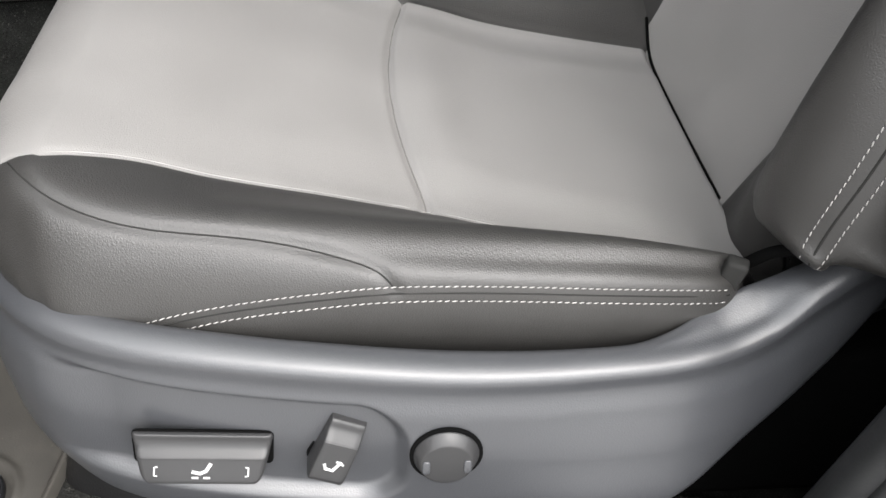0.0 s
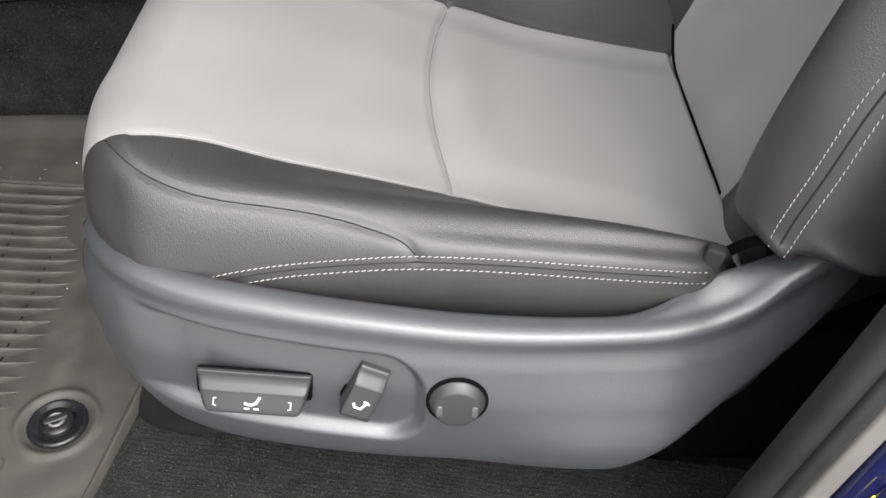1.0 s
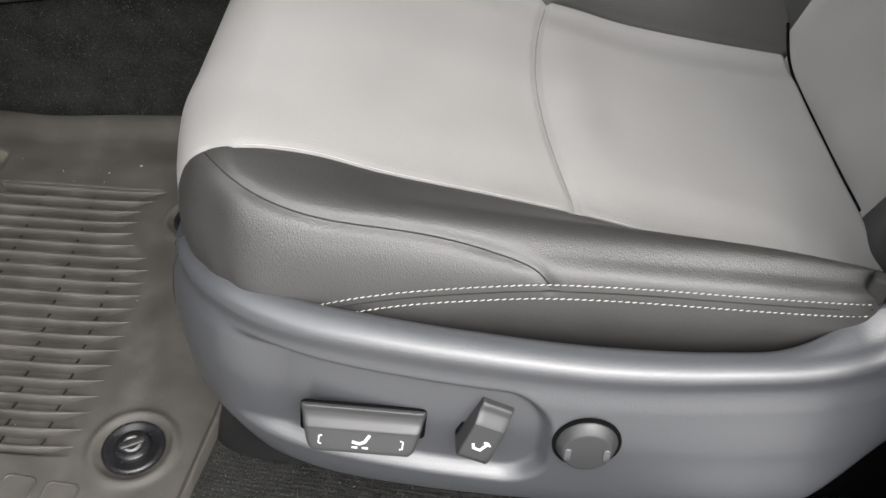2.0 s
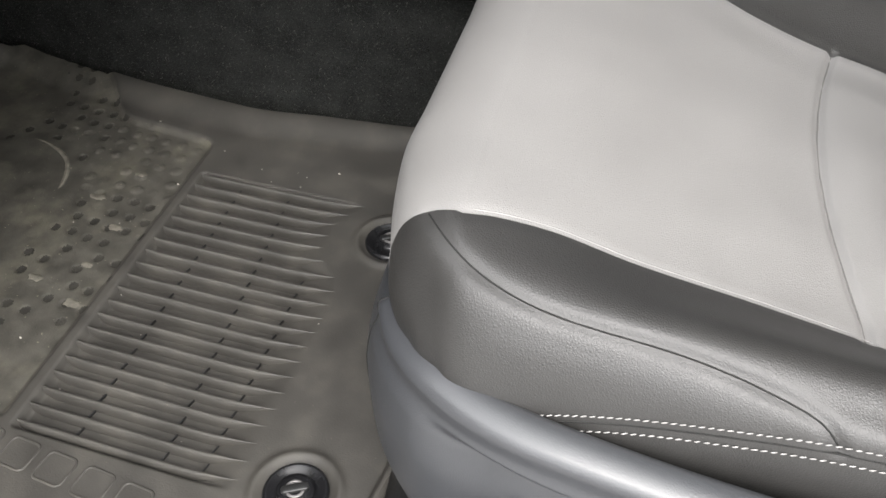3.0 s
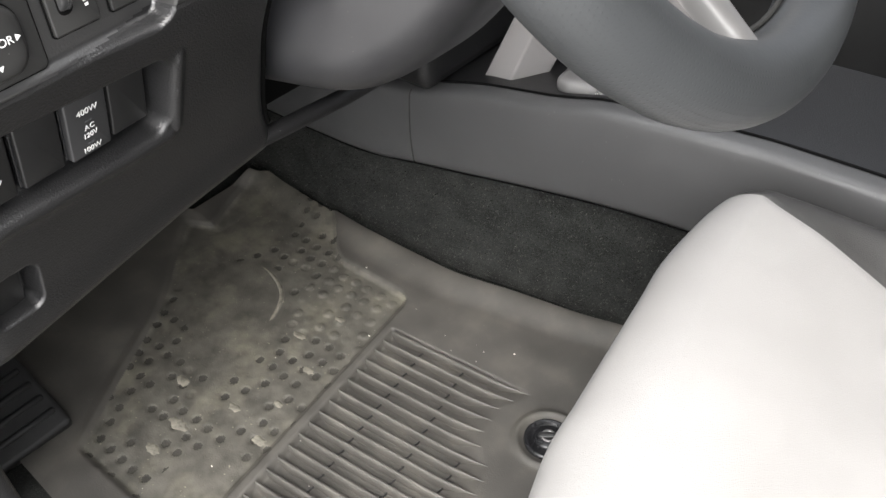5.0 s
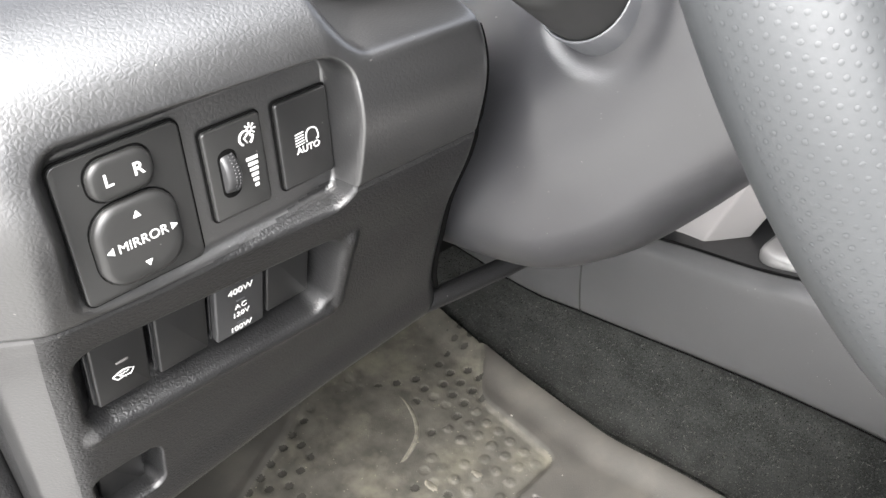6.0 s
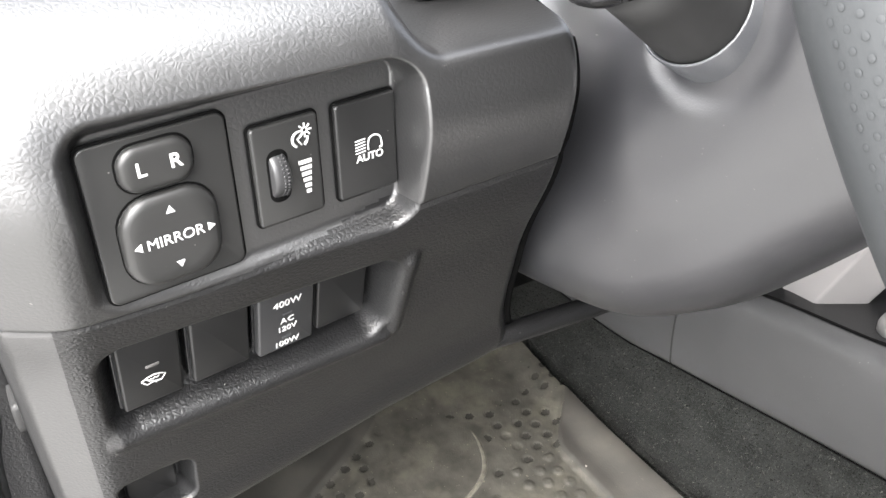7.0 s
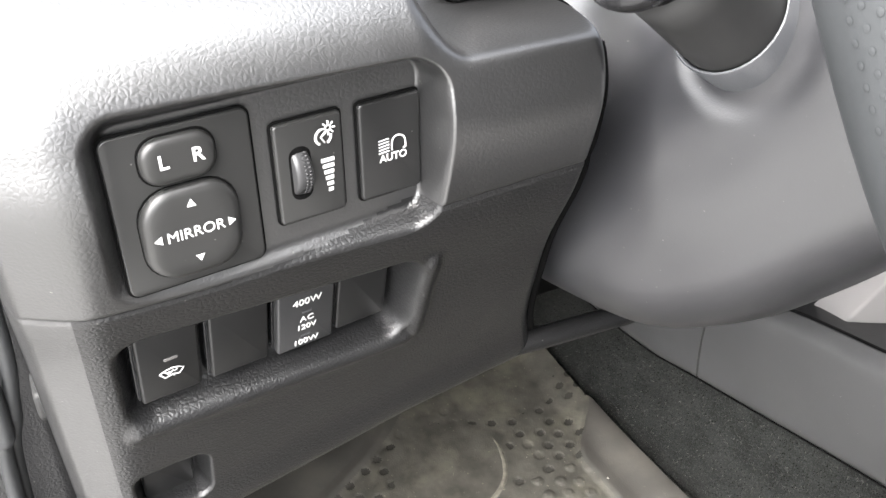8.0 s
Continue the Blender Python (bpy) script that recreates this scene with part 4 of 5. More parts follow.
ys = np.r_[np.linspace(0.2535, 0.29, 36, endpoint=False), np.linspace(0.29, 0.46, 200, endpoint=False), np.linspace(0.46, 0.540, 60)]
Y, PX = np.meshgrid(ys, prof[:, 0], indexing="ij")
_, PZ = np.meshgrid(ys, prof[:, 1], indexing="ij")
PZ = PZ + (1 - smooth(0.40, 0.56, PZ)) * (-0.028 + 0.14 * (Y - 0.236))
PX = PX - 0.06 * (Y - 0.3) * (1 - smooth(0.38, 0.6, PZ))
# a broad chamfer, then the outer end turns forward
cham = 0.004 * np.log1p(np.exp(np.clip((0.281 - Y) / 0.004, -30, 30)))
PX = PX - 0.62 * cham - 0.010 * np.clip((0.259 - Y) / 0.0055, 0, 1) ** 2
# inner end turns away from the column
PX = PX - 0.030 * np.clip((Y - 0.524) / 0.016, 0, 1) ** 2.4
# the ledge under the air outlet
cut = smooth(0.430, 0.455, Y)
ledge = -0.0050 * np.log(np.exp(-(PZ - 0.6705) / 0.0050) + 1) + 0.6705
PZ2 = PZ * (1 - cut) + cut * ledge
# the inner edge leans outward towards the foot
y_end = curve(PZ2, [0.36, 0.383, 0.418, 0.45, 0.494, 0.544, 0.60, 0.657, 0.68], [0.578, 0.574, 0.567, 0.556, 0.543, 0.534, 0.532, 0.533, 0.528])
Y2 = np.where(Y > 0.46, 0.46 + (Y - 0.46) * (y_end - 0.46) / 0.08, Y)
deep_a = recess(Y, PZ2, 0.2965, 0.4402, 0.5905, 0.671, 0.012, 0.0044 - 0.0018 * smooth(0.425, 0.436, Y))
floor_a = -0.5778 - 0.10 * (Y - 0.30)
PX = PX * (1 - deep_a) + np.minimum(PX, floor_a) * deep_a
deep_b = recess(Y, PZ2, 0.2915, 0.4375, 0.4985, 0.5570, 0.011, 0.0058)
floor_b = -0.6135 - 0.11 * (Y - 0.298) + 0.23 * (PZ2 - 0.545)
PX = PX * (1 - deep_b) + np.minimum(PX, floor_b) * deep_b
lip_b = np.exp(-((PZ2 - 0.4885) / 0.0060) ** 2) * smooth(0.283, 0.292, Y) * smooth(0.452, 0.440, Y)
lip_b = np.maximum(lip_b, np.exp(-((Y - 0.4465) / 0.0042) ** 2) * smooth(0.484, 0.494, PZ2) * smooth(0.565, 0.552, PZ2))
PX = PX + 0.0042 * lip_b
deep_c = recess(Y, PZ2, 0.2850, 0.3225, 0.402, 0.4440, 0.008, 0.0035)
floor_c = -0.6500 - 0.10 * (Y - 0.30) + 0.25 * (PZ2 - 0.44)
PX = PX * (1 - deep_c) + np.minimum(PX, floor_c) * deep_c
joint_z = curve(Y, [0.25, 0.28, 0.32, 0.36, 0.40, 0.44, 0.54], [0.5865, 0.585, 0.585, 0.5875, 0.5915, 0.598, 0.604])
seam_line = np.abs(PZ2 - joint_z)
PX = PX - 0.0016 * np.exp(-(seam_line / 0.0010) ** 2) * (1 - deep_a) * (1 - deep_b)
p = np.stack([PX, Y2, PZ2], -1)
# returns of the outer end and of the inner edge, the latter a shade strip
end_a = p[:1] + np.array([-0.006, -0.0012, 0])
end_b = p[:1] + np.array([-0.10, -0.0022, 0])
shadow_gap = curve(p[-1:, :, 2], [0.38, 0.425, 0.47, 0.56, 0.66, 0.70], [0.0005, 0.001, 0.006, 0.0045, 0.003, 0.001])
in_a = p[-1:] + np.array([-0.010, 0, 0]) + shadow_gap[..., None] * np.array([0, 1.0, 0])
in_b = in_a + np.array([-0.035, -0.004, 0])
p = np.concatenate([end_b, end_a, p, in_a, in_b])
me = sheet("lower_panel", p, flip=True)
# near-black tube that draws the shadow line between panel and column
row_i = int(np.argmin(np.abs(ys - 0.5305))) + 2
edge_l = p[row_i]
edge_l = edge_l[(edge_l[:, 2] > 0.425) & (edge_l[:, 2] < 0.664)][::6]
place("edge_shade", tube("edge_shade", edge_l + np.stack([0 * edge_l[:, 2] - 0.004, curve(edge_l[:, 2], [0.42, 0.56, 0.664], [0.0048, 0.0046, 0.0]), 0 * edge_l[:, 2]], 1), 0.0032, 8), GAP, dash, "near-black tube standing in for the shade beside the column")
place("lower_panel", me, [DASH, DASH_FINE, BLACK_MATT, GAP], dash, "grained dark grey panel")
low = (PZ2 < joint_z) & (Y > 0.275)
# black floor between the low keys; inner returns near-black to stand for shade
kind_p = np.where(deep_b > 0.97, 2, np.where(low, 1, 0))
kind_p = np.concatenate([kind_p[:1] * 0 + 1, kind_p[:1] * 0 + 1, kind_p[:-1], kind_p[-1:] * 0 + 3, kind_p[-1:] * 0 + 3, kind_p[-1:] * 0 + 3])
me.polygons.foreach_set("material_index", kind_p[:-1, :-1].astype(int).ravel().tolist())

lint = thing("lint_fibre", "thin pale lint fibre clinging to the dashboard", "lint", axes((-0.5695, 0.456, 0.621), (-0.06, 1, 0), (0.2, 0, 1)))
place("fibre", tube("fibre", spline([(0.004, 0.004, 0), (0.001, 0.0055, 0.0005), (-0.002, 0.002, 0.0004), (-0.001, -0.003, 0.0), (0.002, -0.005, 0.0003)], 6), 0.00022, 5), PRINT, lint)

# ---- switches ----
def face(y, z, x=None, lift=0.0, turn=0.0):
    xx = -0.575 - 0.10 * (y - 0.30) if x is None else x
    return axes((xx + lift, y, z), (-0.10, 1, 0.0), (0, 0, 1)) @ pose(0, 0, 0, 0, 0, turn)


def slit_round(parent, w, h, r, z=0.0, more=0.0022):
    part("slit", button(w + more, h + more, r + more / 2, 0.0007, 0.0002), GAP, parent, "dark slit round the switch", pose(0, 0, z))


mir = thing("mirror_switch", "black mirror adjusting switch with white lettering in the dashboard", "switch", face(0.3292, 0.6282, lift=-0.0030))
slit_round(mir, 0.0585, 0.070, 0.004, 0.0010)
part("plate", button(0.0585, 0.070, 0.004, 0.0030, 0.0007), SWITCH, mir)
sel = part("selector", button(0.0292, 0.0192, 0.0075, 0.0042, 0.0026, 0.0005, 0.03), SWITCH, mir, "rocker that selects the mirror", pose(-0.0013, 0.0220, 0.0028))
slit_round(sel, 0.0292, 0.0192, 0.0075, 0.0)
words("letter", "L", 0.0084, PRINT, sel, pose(-0.0066, 0.0006, 0.0047), bold=0.00012)
words("letter", "R", 0.0084, PRINT, sel, pose(0.0071, 0.0008, 0.0047), bold=0.00012)
adj = part("adjuster", button(0.0395, 0.0395, 0.0125, 0.0052, 0.0036, 0.0007, 0.04), SWITCH, mir, "pillow-shaped adjusting pad", pose(-0.0006, -0.0102, 0.0028))
slit_round(adj, 0.0395, 0.0395, 0.0125, 0.0)
words("lettering", "MIRROR", 0.0066, PRINT, adj, pose(0.0002, 0.0010, 0.0060))
for ang, dist in ((0, 0.0150), (90, 0.0127), (180, 0.0150), (270, 0.0123)):
    tri = [(0.0018, 0), (-0.0012, 0.0018), (-0.0012, -0.0018)]
    m = pose(0.0002 + dist * math.cos(radians(ang)), 0.0010 + dist * math.sin(radians(ang)), 0.0053, 0, 0, ang)
    part("arrow", flat(tri, 0.0006), PRINT, adj, "", m, smooth=False)

dim = thing("dimmer_switch", "black instrument dimmer switch with a ribbed thumb wheel", "switch", face(0.3829, 0.6286, lift=-0.0040))
slit_round(dim, 0.0313, 0.0470, 0.002, 0.0016)
plate = part("plate", button(0.0313, 0.0470, 0.002, 0.0045, 0.0011), SWITCH, dim)
part("slot", button(0.0100, 0.0250, 0.0045, 0.0003, 0.0001), GAP, plate, "dark slot of the thumb wheel", pose(-0.0050, -0.0004, 0.0044))
wheel_me = lathe("thumb_wheel", [(0.0, -0.0040), (0.0106, -0.0040), (0.0116, -0.0032), (0.0120, -0.0015), (0.0120, 0.0015), (0.0116, 0.0032), (0.0106, 0.0040), (0.0, 0.0040)], 48)
tw = place("thumb_wheel", wheel_me, SEAT_SWITCH, dim, "ribbed grey thumb wheel", pose(-0.0050, -0.0004, -0.0022, 0, 90, 0))
for i in range(44):
    for row_x in (0.0006, 0.0024):
        a = 2 * math.pi * (i + 0.5 * (row_x > 0.001)) / 44
        part("notch", box(0.0008, 0.0009, 0.0014, 0.0003, 1), SEAT_SWITCH, tw, "", pose(0.0119 * math.cos(a), 0.0119 * math.sin(a), row_x, 0, 0, math.degrees(a)))
for i in range(6):
    hw = 0.0011 + 0.00040 * i
    part("bar", flat([(-hw, -0.00082), (hw, -0.00082), (hw, 0.00082), (-hw, 0.00082)]), PRINT, plate, "", pose(0.0084 - 0.00012 * i, -0.0118 + 0.00288 * i, 0.0046), smooth=False)
arc = [(0.0036 * math.cos(radians(a)), 0.0036 * math.sin(radians(a)), 0) for a in range(105, 251, 15)]
place("dial_mark", tube("dial_mark", arc, 0.0006, 6), PRINT, plate, "", pose(0.0066, 0.0136, 0.0046))
arc = [(0.0036 * math.cos(radians(a)), 0.0036 * math.sin(radians(a)), 0) for a in range(-60, 11, 14)]
place("dial_mark", tube("dial_mark", arc, 0.0006, 6), PRINT, plate, "", pose(0.0066, 0.0136, 0.0046))
place("pointer", tube("pointer", [(0.0006, -0.0028, 0), (-0.0012, 0.0, 0), (0.0018, 0.0022, 0)], 0.00045, 6), PRINT, plate, "", pose(0.0066, 0.0136, 0.0046))
place("sun_mark", lathe("sun_mark", [(0.0016, 0.0), (0.0016, 0.0004), (0.0009, 0.0004), (0.0009, 0.0)], 20), PRINT, plate, "", pose(0.0090, 0.0172, 0.0045))
for a in range(0, 360, 45):
    part("ray", flat([(0.0019, -0.00035), (0.0033, -0.00035), (0.0033, 0.00035), (0.0019, 0.00035)]), PRINT, plate, "", pose(0.0090, 0.0172, 0.0046, 0, 0, a), smooth=False)

beam = thing("headlamp_switch", "black automatic high beam switch with a white symbol", "switch", face(0.4223, 0.6284, lift=-0.0040))
slit_round(beam, 0.0310, 0.0470, 0.002, 0.0016)
plate = part("plate", button(0.0310, 0.0470, 0.002, 0.0045, 0.0011), SWITCH_DARK, beam)
words("lettering", "AUTO", 0.0051, PRINT, plate, pose(0.0008, -0.0047, 0.0047), bold=0.00006)
dee = [(-0.0002, -0.0030, 0), (-0.0002, 0.0, 0), (0.0006, 0.0026, 0), (0.0030, 0.0036, 0), (0.0058, 0.0024, 0), (0.0068, -0.0002, 0), (0.0068, -0.0030, 0), (0.0056, -0.0032, 0)]
place("lamp_mark", tube("lamp_mark", spline(dee, 6), 0.00038, 6), PRINT, plate, "", pose(0.0004, 0.0016, 0.0047))
for i in range(5):
    part("beam_mark", flat([(-0.0070, -0.00024), (-0.0017, -0.00024), (-0.0017, 0.00024), (-0.0070, 0.00024)]), PRINT, plate, "", pose(0.0004, -0.0012 + 0.00150 * i, 0.0046, 0, 0, 4), smooth=False)


def low_face(y, z, x0=-0.602, slope=0.23, zm=0.545):
    return axes((x0 - 0.11 * (y - 0.298) + slope * (z - zm), y, z), (-0.11, 1, 0), (slope, 0, 1))


def blank(y, z, w, label, category="switch", m=None, proud=0.0, h=0.0475, mat=None):
    t = thing("switch_blank" if category == "switch blank" else "switch", label, category, (m or low_face(y, z)) @ pose(0, 0, -0.0125 + proud))
    t_plate = part("plate", button(w, h, 0.0016, 0.0125, 0.0013), mat or SWITCH_DARK, t)
    part("bezel", button(w + 0.0030, h + 0.001, 0.002, 0.0090 - proud, 0.0006), BLACK, t_plate, "glossy black edge")
    return t, t_plate


t, t_plate = blank(0.3120, 0.5310, 0.0300, "black wiper de-icer switch with a white symbol")
part("lamp", button(0.0068, 0.0017, 0.0006, 0.0004, 0.0001), STONE_TRIM, t_plate, "unlit grey indicator", pose(0.0008, 0.0039, 0.0125))
fan = [(-0.0060, 0.0010, 0), (-0.0030, 0.0026, 0), (0.0, 0.0032, 0), (0.0030, 0.0026, 0), (0.0060, 0.0010, 0), (0.0036, -0.0026, 0), (0.0, -0.0018, 0), (-0.0036, -0.0026, 0), (-0.0060, 0.0010, 0)]
place("screen_mark", tube("screen_mark", fan, 0.00036, 5), PRINT, t_plate, "", pose(0.0006, -0.0063, 0.0126))
place("blade_mark", tube("blade_mark", [(-0.0034, 0.0012, 0), (-0.001, -0.0008, 0), (0.0012, -0.0034, 0)], 0.00036, 5), PRINT, t_plate, "", pose(0.0006, -0.0063, 0.0126))
place("heat_mark", tube("heat_mark", [(-0.0022, -0.0006, 0), (-0.0012, 0.0012, 0), (-0.0004, 0.0000, 0), (0.0006, 0.0014, 0), (0.0014, 0.0002, 0), (0.0028, 0.0014, 0)], 0.00034, 5), PRINT, t_plate, "", pose(0.0006, -0.0063, 0.0126))
blank(0.3476, 0.5310, 0.0305, "plain black switch blank in the dashboard", "switch blank")
t, t_plate = blank(0.3832, 0.5305, 0.0318, "dark grey inverter socket switch with white wattage lettering", proud=0.0012, h=0.0485, mat=SEAT_SWITCH)
words("lettering", "400W", 0.0064, PRINT, t_plate, pose(0.0004, 0.0108, 0.0127), bold=0.00005)
words("lettering", "AC", 0.0054, PRINT, t_plate, pose(0.0004, -0.0022, 0.0127), 1.15, bold=0.00005)
words("lettering", "120V", 0.0054, PRINT, t_plate, pose(0.0002, -0.0085, 0.0127), bold=0.00005)
words("lettering", "100W", 0.0058, PRINT, t_plate, pose(0.0000, -0.0198, 0.0127), bold=0.00005)
part("lamp", button(0.0055, 0.0012, 0.0004, 0.0003, 0.0001), SHELL, t_plate, "unlit grey indicator", pose(0.0004, 0.0029, 0.0125))
part("lamp", button(0.0055, 0.0012, 0.0004, 0.0003, 0.0001), SHELL, t_plate, "unlit grey indicator", pose(0.0000, -0.0151, 0.0125))
blank(0.4170, 0.5312, 0.0300, "plain black switch blank in the dashboard", "switch blank")
blank(0.3025, 0.4180, 0.0290, "plain black switch blank low in the dashboard", "switch blank", m=low_face(0.3025, 0.4180, -0.6445, 0.25, 0.44), h=0.042)

# air outlet bezel above the ledge
vent = thing("air_outlet", "grey air outlet housing above the dashboard ledge", "air vent", axes((-0.6560, 0.527, 0.709), (-0.1, 1, 0), (0.25, 0, 1)))
part("housing", button(0.108, 0.074, 0.014, 0.024, 0.007), DASH_FINE, vent)
part("bezel", button(0.09, 0.05, 0.010, 0.027, 0.003), STONE_TRIM, vent, "pale satin rim", pose(0, -0.002, 0))
for i in range(3):
    part("slat", box(0.08, 0.004, 0.012, 0.001), BLACK_MATT, vent, "", pose(0, 0.0 + 0.012 * i, 0.026))

# ---- end cap and kick panel at the door side ----
cap = thing("kick_panel", "dark grey plastic kick panel below the dashboard's end", "kick panel", Matrix.Identity(4))
part("panel", box(0.76, 0.02, 0.76, 0.008), DASH_FINE, cap, "", pose(-1.25, 0.232, 0.345))
part("pillar_trim", box(0.03, 0.14, 0.62, 0.010, 3), DASH_FINE, cap, "smooth dark foot of the front pillar", pose(-0.735, 0.1835, 0.47, 0, -8, 0))
post = thing("door_seal", "black rubber door seal along the front pillar", "door seal", Matrix.Identity(4))
place("bead", tube("bead", spline([(-0.640, 0.246, 0.80), (-0.655, 0.2445, 0.56), (-0.666, 0.2375, 0.487), (-0.680, 0.2265, 0.41), (-0.695, 0.214, 0.1), (-0.66, 0.2, 0.03), (-0.5, 0.18, 0.015), (0.1, 0.18, 0.015)], 12), 0.0042, 10), RUBBER, post)
place("flange", tube("flange", spline([(-0.645, 0.236, 0.80), (-0.660, 0.2315, 0.50), (-0.672, 0.224, 0.43), (-0.69, 0.205, 0.1)], 12), 0.0045, 8), RUBBER, post)

# ---- steering column shroud ----
col = thing("steering_column", "smooth grey plastic steering column shroud", "column shroud", Matrix.Identity(4))
MID = 0.655
rows = []
for q in np.linspace(0, 1, 150):
    x = curve(q, [0, 0.25, 0.5, 0.8, 1], [-0.70, -0.60, -0.54, -0.48, -0.435])
    zb = curve(q, [0, 0.25, 0.5, 0.8, 1], [0.440, 0.452, 0.487, 0.555, 0.612])
    half = curve(q, [0, 0.25, 0.5, 0.8, 1], [0.125, 0.098, 0.080, 0.066, 0.056])
    lean_a = radians(curve(q, [0, 0.5, 1], [0, 16, 29]))
    high = curve(q, [0, 0.5, 1], [0.24, 0.19, 0.15])
    up_v = np.array([-math.sin(lean_a), 0, math.cos(lean_a)])
    ring = []
    for a in np.linspace(0, 2 * np.pi, 220, endpoint=False):
        ca, sa = math.cos(a), math.sin(a)
        yy = half * np.sign(ca) * abs(ca) ** 0.6 * (1 - 0.12 * sa) * (0.945 + curve(q, [0, 0.2, 0.5, 1], [0, 0.02, 0.21, 0.22]) * smooth(-0.5, 0.4, sa) if ca < 0 else 1)
        zz = high / 2 * (1 + np.sign(sa) * abs(sa) ** 0.75)
        ring.append(np.array([x, MID + yy, zb]) + up_v * zz)
    rows.append(ring)
last = np.array(rows[-1])
for f, back in ((0.97, 0.003), (0.9, 0.002), (0.3, -0.004)):
    rows.append(list(last.mean(0) + (last - last.mean(0)) * f + np.array([0.86, 0, 0.49]) * back))
rows = np.array(rows)
# a shallow dish round the stalk's root
STALK_AT, d = np.array([-0.5478, 0.568, 0.6812]), Vector((0.10, -0.80, 0.52)).normalized()
rel = rows - STALK_AT - np.array([0.0037, 0.0047, 0])
deep = rel @ np.array(d)
r_axis = np.linalg.norm(rel - deep[..., None] * np.array(d), axis=2)
dish = np.where(deep > -0.06, -0.0032 * smooth(0.0470, 0.0335, r_axis), 0)
rows = rows + dish[..., None] * np.array(d)
place("shroud", sheet("shroud", rows, close_v=True, flip=False), COLUMN, col)

STALK = Matrix.Translation(STALK_AT.tolist()) @ d.to_track_quat("Z", "Y").to_matrix().to_4x4() @ Matrix.Scale(1.05, 4)
stalk = thing("turn_signal_stalk", "black indicator stalk on the steering column", "stalk", STALK)
place("ring", lathe("ring", [(0.0275, -0.055), (0.0275, -0.009), (0.0265, -0.008), (0.0255, -0.010), (0.0255, -0.018)]), SHELL, stalk)
place("root", lathe("root", [(0.0255, -0.03), (0.025, -0.005), (0.0235, 0.014), (0.0225, 0.028), (0.0215, 0.045), (0.0, 0.046)]), BLACK_MATT, stalk)
place("handle", lathe("handle", [(0.0, 0.04), (0.0185, 0.04), (0.0185, 0.055), (0.026, 0.058), (0.027, 0.062), (0.026, 0.066), (0.02, 0.07), (0.018, 0.11), (0.0, 0.112)]), BLACK, stalk)

# ---- steering wheel ----
wheel = thing("steering_wheel", "grey leather steering wheel with satin silver lower spokes", "steering wheel", axes((-0.3595, 0.60, 0.7652), (-0.113, 0.9936, 0), (-0.506, -0.058, 0.861)))
R = 0.197
rim = []
for a in np.linspace(0, 2 * np.pi, 160, endpoint=False):
    ring = []
    for b in np.linspace(0, 2 * np.pi, 24, endpoint=False):
        r = R + 0.0215 * math.cos(b)
        ring.append((r * math.cos(a), r * math.sin(a), 0.0225 * math.sin(b)))
    rim.append(ring)
rim_ob = place("rim", sheet("rim", np.array(rim), close_u=True, close_v=True, flip=True), WHEEL_LEATHER, wheel, "grey leather rim")
ring = [(0.174 * math.cos(a), 0.174 * math.sin(a), -0.004) for a in np.linspace(0, 2 * np.pi, 160, endpoint=False)]
# raised dots on the grip's outer side
bm = bmesh.new()
for i in range(130):
    for j in range(17):
        a = radians(150) + (i + 0.5 * (j % 2)) * 0.0029 / R
        b = radians(-20) + j * 0.0027 / 0.022
        nor = Vector((math.cos(b) * math.cos(a), math.cos(b) * math.sin(a), math.sin(b)))
        c = Vector((R * math.cos(a), R * math.sin(a), 0)) + Vector((0.0215 * nor.x, 0.0215 * nor.y, 0.0225 * nor.z))
        q = nor.to_track_quat("Z", "Y").to_matrix()
        ring_a = [bm.verts.new(c + q @ Vector((0.0007 * math.cos(u), 0.0007 * math.sin(u), -0.00003))) for u in np.linspace(0, 2 * np.pi, 8, endpoint=False)]
        ring_b = [bm.verts.new(c + q @ Vector((0.0004 * math.cos(u), 0.0005 * math.sin(u), 0.00002))) for u in np.linspace(0, 2 * np.pi, 8, endpoint=False)]
        for k in range(8):
            bm.faces.new((ring_a[k], ring_a[(k + 1) % 8], ring_b[(k + 1) % 8], ring_b[k]))
        bm.faces.new(ring_b)
part("grip_dots", bm, WHEEL_LEATHER, rim_ob, "fine raised dots of the grip")
place("inner_seam", tube("inner_seam", ring, 0.0018, 6, closed=True), SEAM, rim_ob)
part("hub", button(0.15, 0.12, 0.045, 0.05, 0.02, 0.006), COLUMN, wheel, "grey airbag cover", pose(0, 0.02, -0.045))
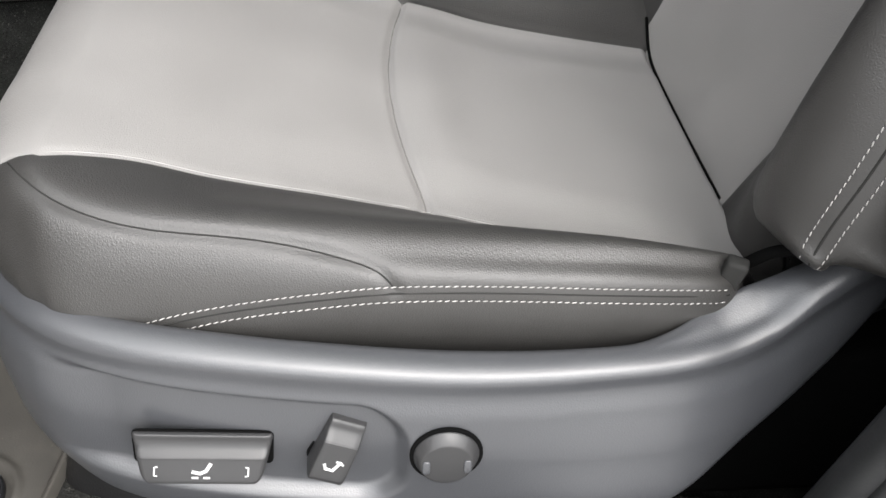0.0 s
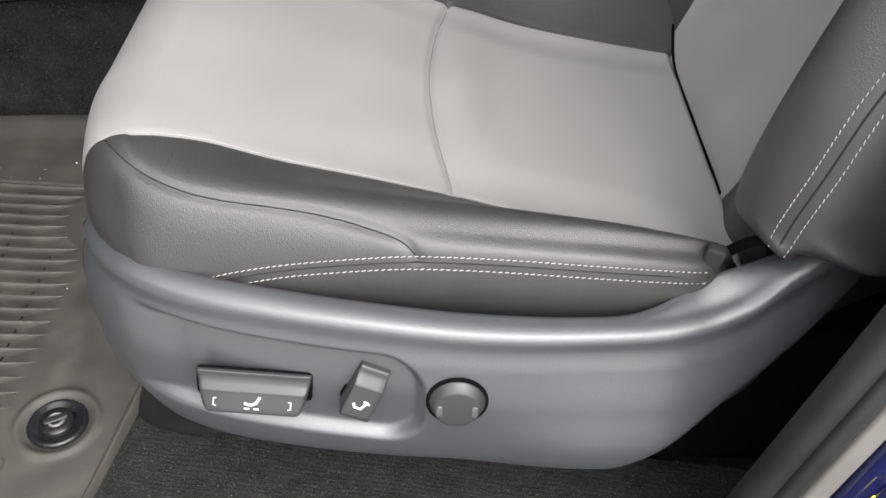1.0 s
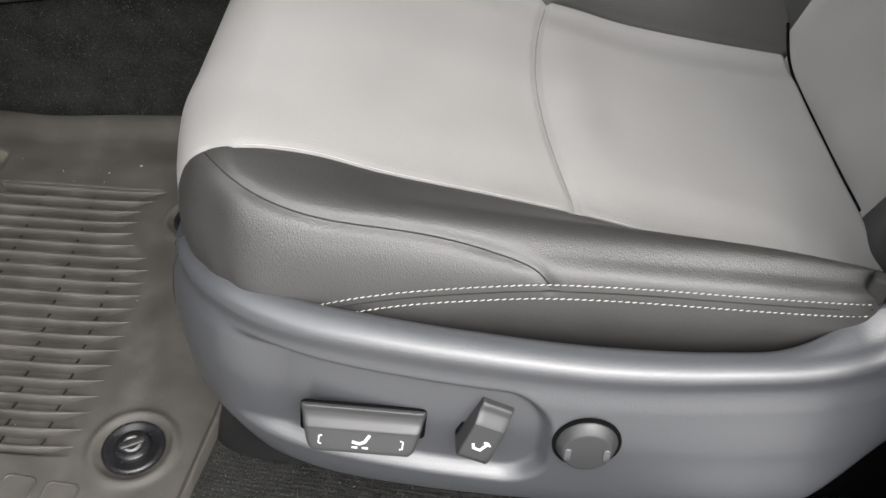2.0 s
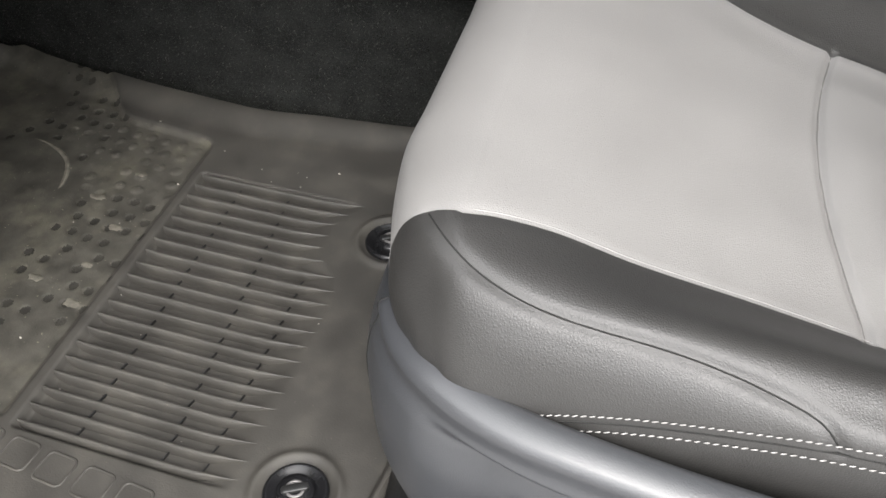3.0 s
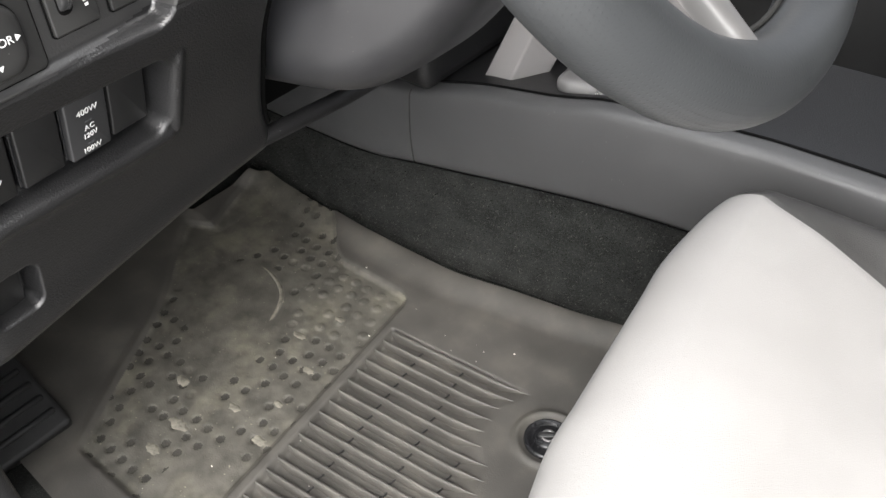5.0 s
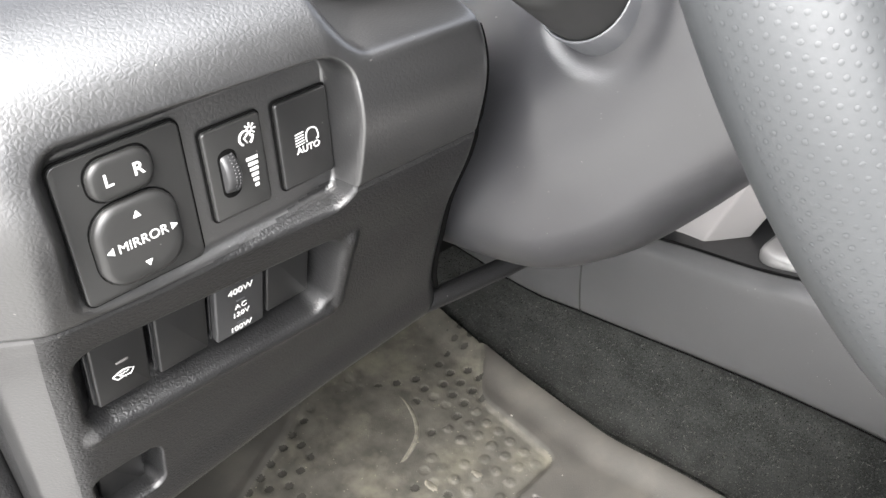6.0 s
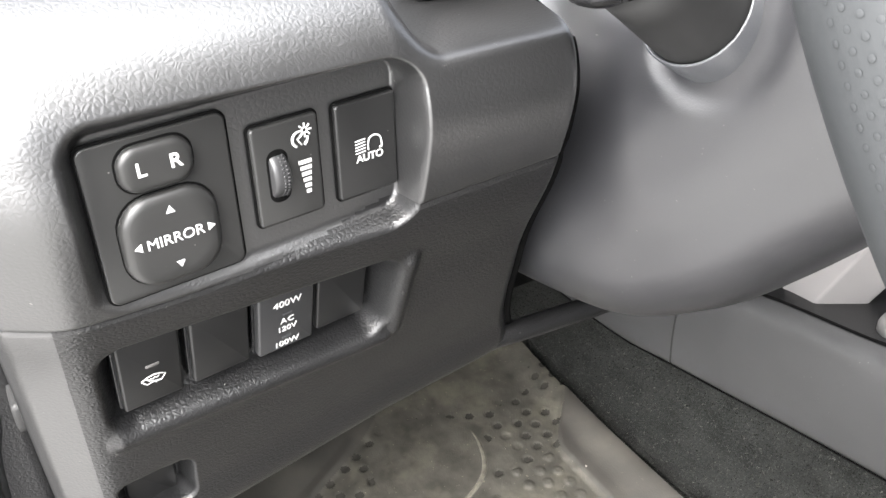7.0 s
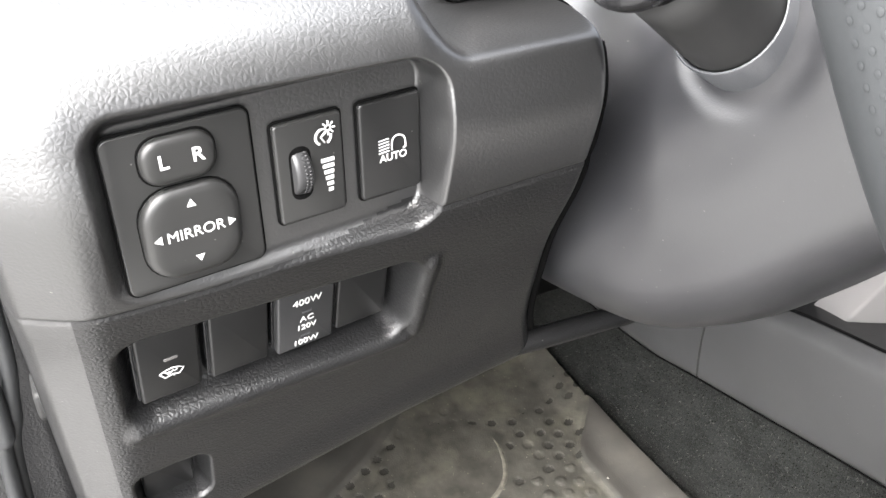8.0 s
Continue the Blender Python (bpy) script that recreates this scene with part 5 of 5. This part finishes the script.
for sg in (-1, 1):
    prong = spline([(sg * 0.082, -0.045, -0.016, ), (sg * 0.078, -0.10, -0.013), (sg * 0.066, -0.150, -0.006), (sg * 0.058, -0.190, 0.002)], 8)
    ring_rows = []
    for k, c in enumerate(prong):
        wv = 0.034 - 0.008 * k / len(prong)
        sec = [(-0.5, 0.001), (-0.5, 0.010), (-0.38, 0.014), (-0.12, 0.015), (0.1, 0.012), (0.5, 0.006), (0.5, -0.008), (-0.5, -0.008)]
        ring_rows.append([(c[0] + sg * -wv * u_, c[1], c[2] + h_) for u_, h_ in sec])
    ring_rows = np.array(ring_rows)
    me = sheet("spoke", ring_rows, close_v=True, flip=sg > 0)
    place("spoke", me, [SILVER, STONE_TRIM], wheel, "satin silver lower spoke")
    idx = [0 if (i % 8) in (0, 1, 2) else 1 for i in range(len(me.polygons))]
    me.polygons.foreach_set("material_index", idx)
    part("switch_pad", button(0.03, 0.05, 0.008, 0.010, 0.003), BLACK, wheel, "black spoke switch pad", pose(sg * 0.052, -0.06, -0.002, -8, 0, sg * 8))
    part("side_spoke", box(0.10, 0.055, 0.022, 0.008, 3), BLACK_MATT, wheel, "black side spoke", pose(sg * 0.125, 0.02, -0.014))

# lower rim of the dashboard that passes under the column
place("column_flange", tube("column_flange", spline([(-0.668, 0.535, 0.410), (-0.666, 0.57, 0.408), (-0.666, 0.61, 0.405), (-0.668, 0.66, 0.400), (-0.675, 0.74, 0.394)], 10), 0.0085, 10), DASH_FINE, dash, "lower edge of the panel below the column")
# added backing: near-black colour stands for the shade inside the column opening
part("dark_backing", box(0.01, 0.24, 0.18, 0.003), GAP, dash, "near-black backing put in for the dark behind the column opening", pose(-0.735, 0.605, 0.480))
part("under_tray", box(0.85, 1.45, 0.02, 0.004), BLACK_MATT, dash, "black underside of the dashboard", pose(-1.12, 0.97, 0.435, 0, -3, 0))
part("top_pad", box(0.80, 1.45, 0.05, 0.02, 3), DASH, dash, "grained dashboard top pad", pose(-1.10, 0.97, 0.70, 0, 3, 0))
part("knee_panel", box(0.04, 0.75, 0.30, 0.01), DASH_FINE, dash, "dark grey panel beyond the column", pose(-0.74, 1.20, 0.58, 0, 12, 0))

# ---- centre console ----
con = thing("centre_console", "dark grey plastic centre console with a pale trimmed shifter", "console", Matrix.Identity(4))
xs = np.linspace(-1.25, 0.6, 120)
top = curve(xs, [-1.25, -0.9, -0.8, -0.69, -0.59, -0.52, -0.3, 0.6], [0.24, 0.25, 0.262, 0.288, 0.303, 0.318, 0.33, 0.34])
bot = curve(xs, [-1.25, -0.86, -0.787, -0.43, 0.6], [0.13, 0.14, 0.152, 0.2, 0.23])
v = np.linspace(0, 1, 16)
P = np.zeros((len(xs), 22, 3))
prof_y = np.array([0.905, 0.893] + [0.890] * 14 + [0.891, 0.894, 0.90, 0.912, 0.95, 1.1])
prof_v = np.r_[-0.02, 0.0, np.linspace(0.05, 0.93, 14), 0.96, 0.985, 1.0, 1.01, 1.01, 1.01]
P[..., 0] = xs[:, None]
P[..., 1] = prof_y[None, :] + 0.004 * np.sin(np.clip(prof_v, 0, 1) * np.pi)[None, :] * -1 + (0.075 * (np.clip(xs, -0.9, -0.35) + 0.55))[:, None]
P[..., 2] = bot[:, None] + (top - bot)[:, None] * prof_v[None, :]
side = place("side_panel", sheet("side_panel", P, flip=True), [CONSOLE, DASH_FINE], con, "smooth grey console side panel")
side.data.polygons.foreach_set("material_index", np.tile(np.where(np.arange(21) >= 19, 1, 0), len(xs) - 1).tolist())
place("foot_gap", tube("foot_gap", P[::2, 1] + np.array([0, -0.0005, -0.001]), 0.0011, 6), GAP, con, "dark gap along the carpet")
place("top_gap", tube("top_gap", P[::2, 19] + np.array([0, 0.003, 0.0005]), 0.0016, 6), GAP, con, "dark gap along the top edge")
for xj in (-0.778, ):
    k = int(np.argmin(abs(xs - xj)))
    place("joint", tube("joint", P[k, 1:18], 0.0012, 5), SEAM, side)
foot_t = [(-0.724, 0.926, 0.250), (-0.680, 0.922, 0.258), (-0.648, 0.962, 0.268), (-0.700, 1.02, 0.262)]
head_t = [(-0.655, 0.936, 0.405), (-0.622, 0.936, 0.405), (-0.590, 0.976, 0.405), (-0.640, 1.03, 0.405)]
bm = bmesh.new()
ra = [bm.verts.new(q) for q in foot_t]
rb = [bm.verts.new(q) for q in head_t]
for i in range(4):
    bm.faces.new((ra[i], ra[(i + 1) % 4], rb[(i + 1) % 4], rb[i]))
bm.faces.new(rb)
bm.faces.new(ra[::-1])
bmesh.ops.bevel(bm, geom=bm.edges[:], offset=0.003, segments=3, profile=0.6, affect="EDGES")
part("stack_trim", bm, TRIM_PALE, con, "pale satin trim at the foot of the centre stack")
part("shifter_plate", button(0.155, 0.115, 0.022, 0.016, 0.007), SILVER, con, "satin silver shifter surround", pose(-0.535, 0.985, 0.306, 0, -6, 5))
part("gate", button(0.112, 0.072, 0.014, 0.004, 0.001), GAP, con, "black shift gate", pose(-0.533, 0.985, 0.3192, 0, -6, 5))
part("lower_fascia", box(0.3, 0.5, 0.42, 0.02, 3), DASH_FINE, con, "dark grey centre stack", pose(-0.90, 1.12, 0.48))

# ---- door frame behind the seat ----
pil = thing("centre_pillar", "dark blue painted centre pillar with rubber seal and tyre label", "door pillar", pose(0.222, 0.30, 0.2, 0, 9.5, 0))
bar = lambda w, d, r: [(rounded(w, d, r, 5), -0.35), (rounded(w, d, r, 5), 0.98)]
part("seal", stack(bar(0.034, 0.026, 0.011)), RUBBER, pil, "black rubber door seal", pose(0.0055, 0.008, 0))
part("lip", stack(bar(0.014, 0.012, 0.005)), RUBBER, pil, "raised lip of the seal", pose(0.010, -0.004, 0))
part("gap", stack(bar(0.012, 0.010, 0.004)), GAP, pil, "dark gap beside the seal", pose(0.0225, 0.010, 0))
part("trim", stack(bar(0.017, 0.012, 0.004)), BEIGE, pil, "greige inner flange", pose(0.0325, 0.004, 0))
part("inner_trim", stack(bar(0.26, 0.06, 0.02)), BLACK_MATT, pil, "dark inner pillar trim", pose(0.175, 0.056, 0))
jamb = part("jamb", stack(bar(0.24, 0.024, 0.008)), PAINT, pil, "dark blue painted door jamb", pose(0.161, 0.004, 0))
part("step", stack(bar(0.012, 0.008, 0.003)), PAINT, jamb, "pressed step in the sheet metal", pose(-0.098, -0.011, 0))
part("label", box(0.034, 0.0006, 0.06, 0.0), PRINT, jamb, "white tyre pressure label", pose(-0.075, -0.0126, 0.036))
part("label", box(0.020, 0.0006, 0.03, 0.0), YELLOW, jamb, "yellow part of the label", pose(-0.095, -0.0132, 0.010))
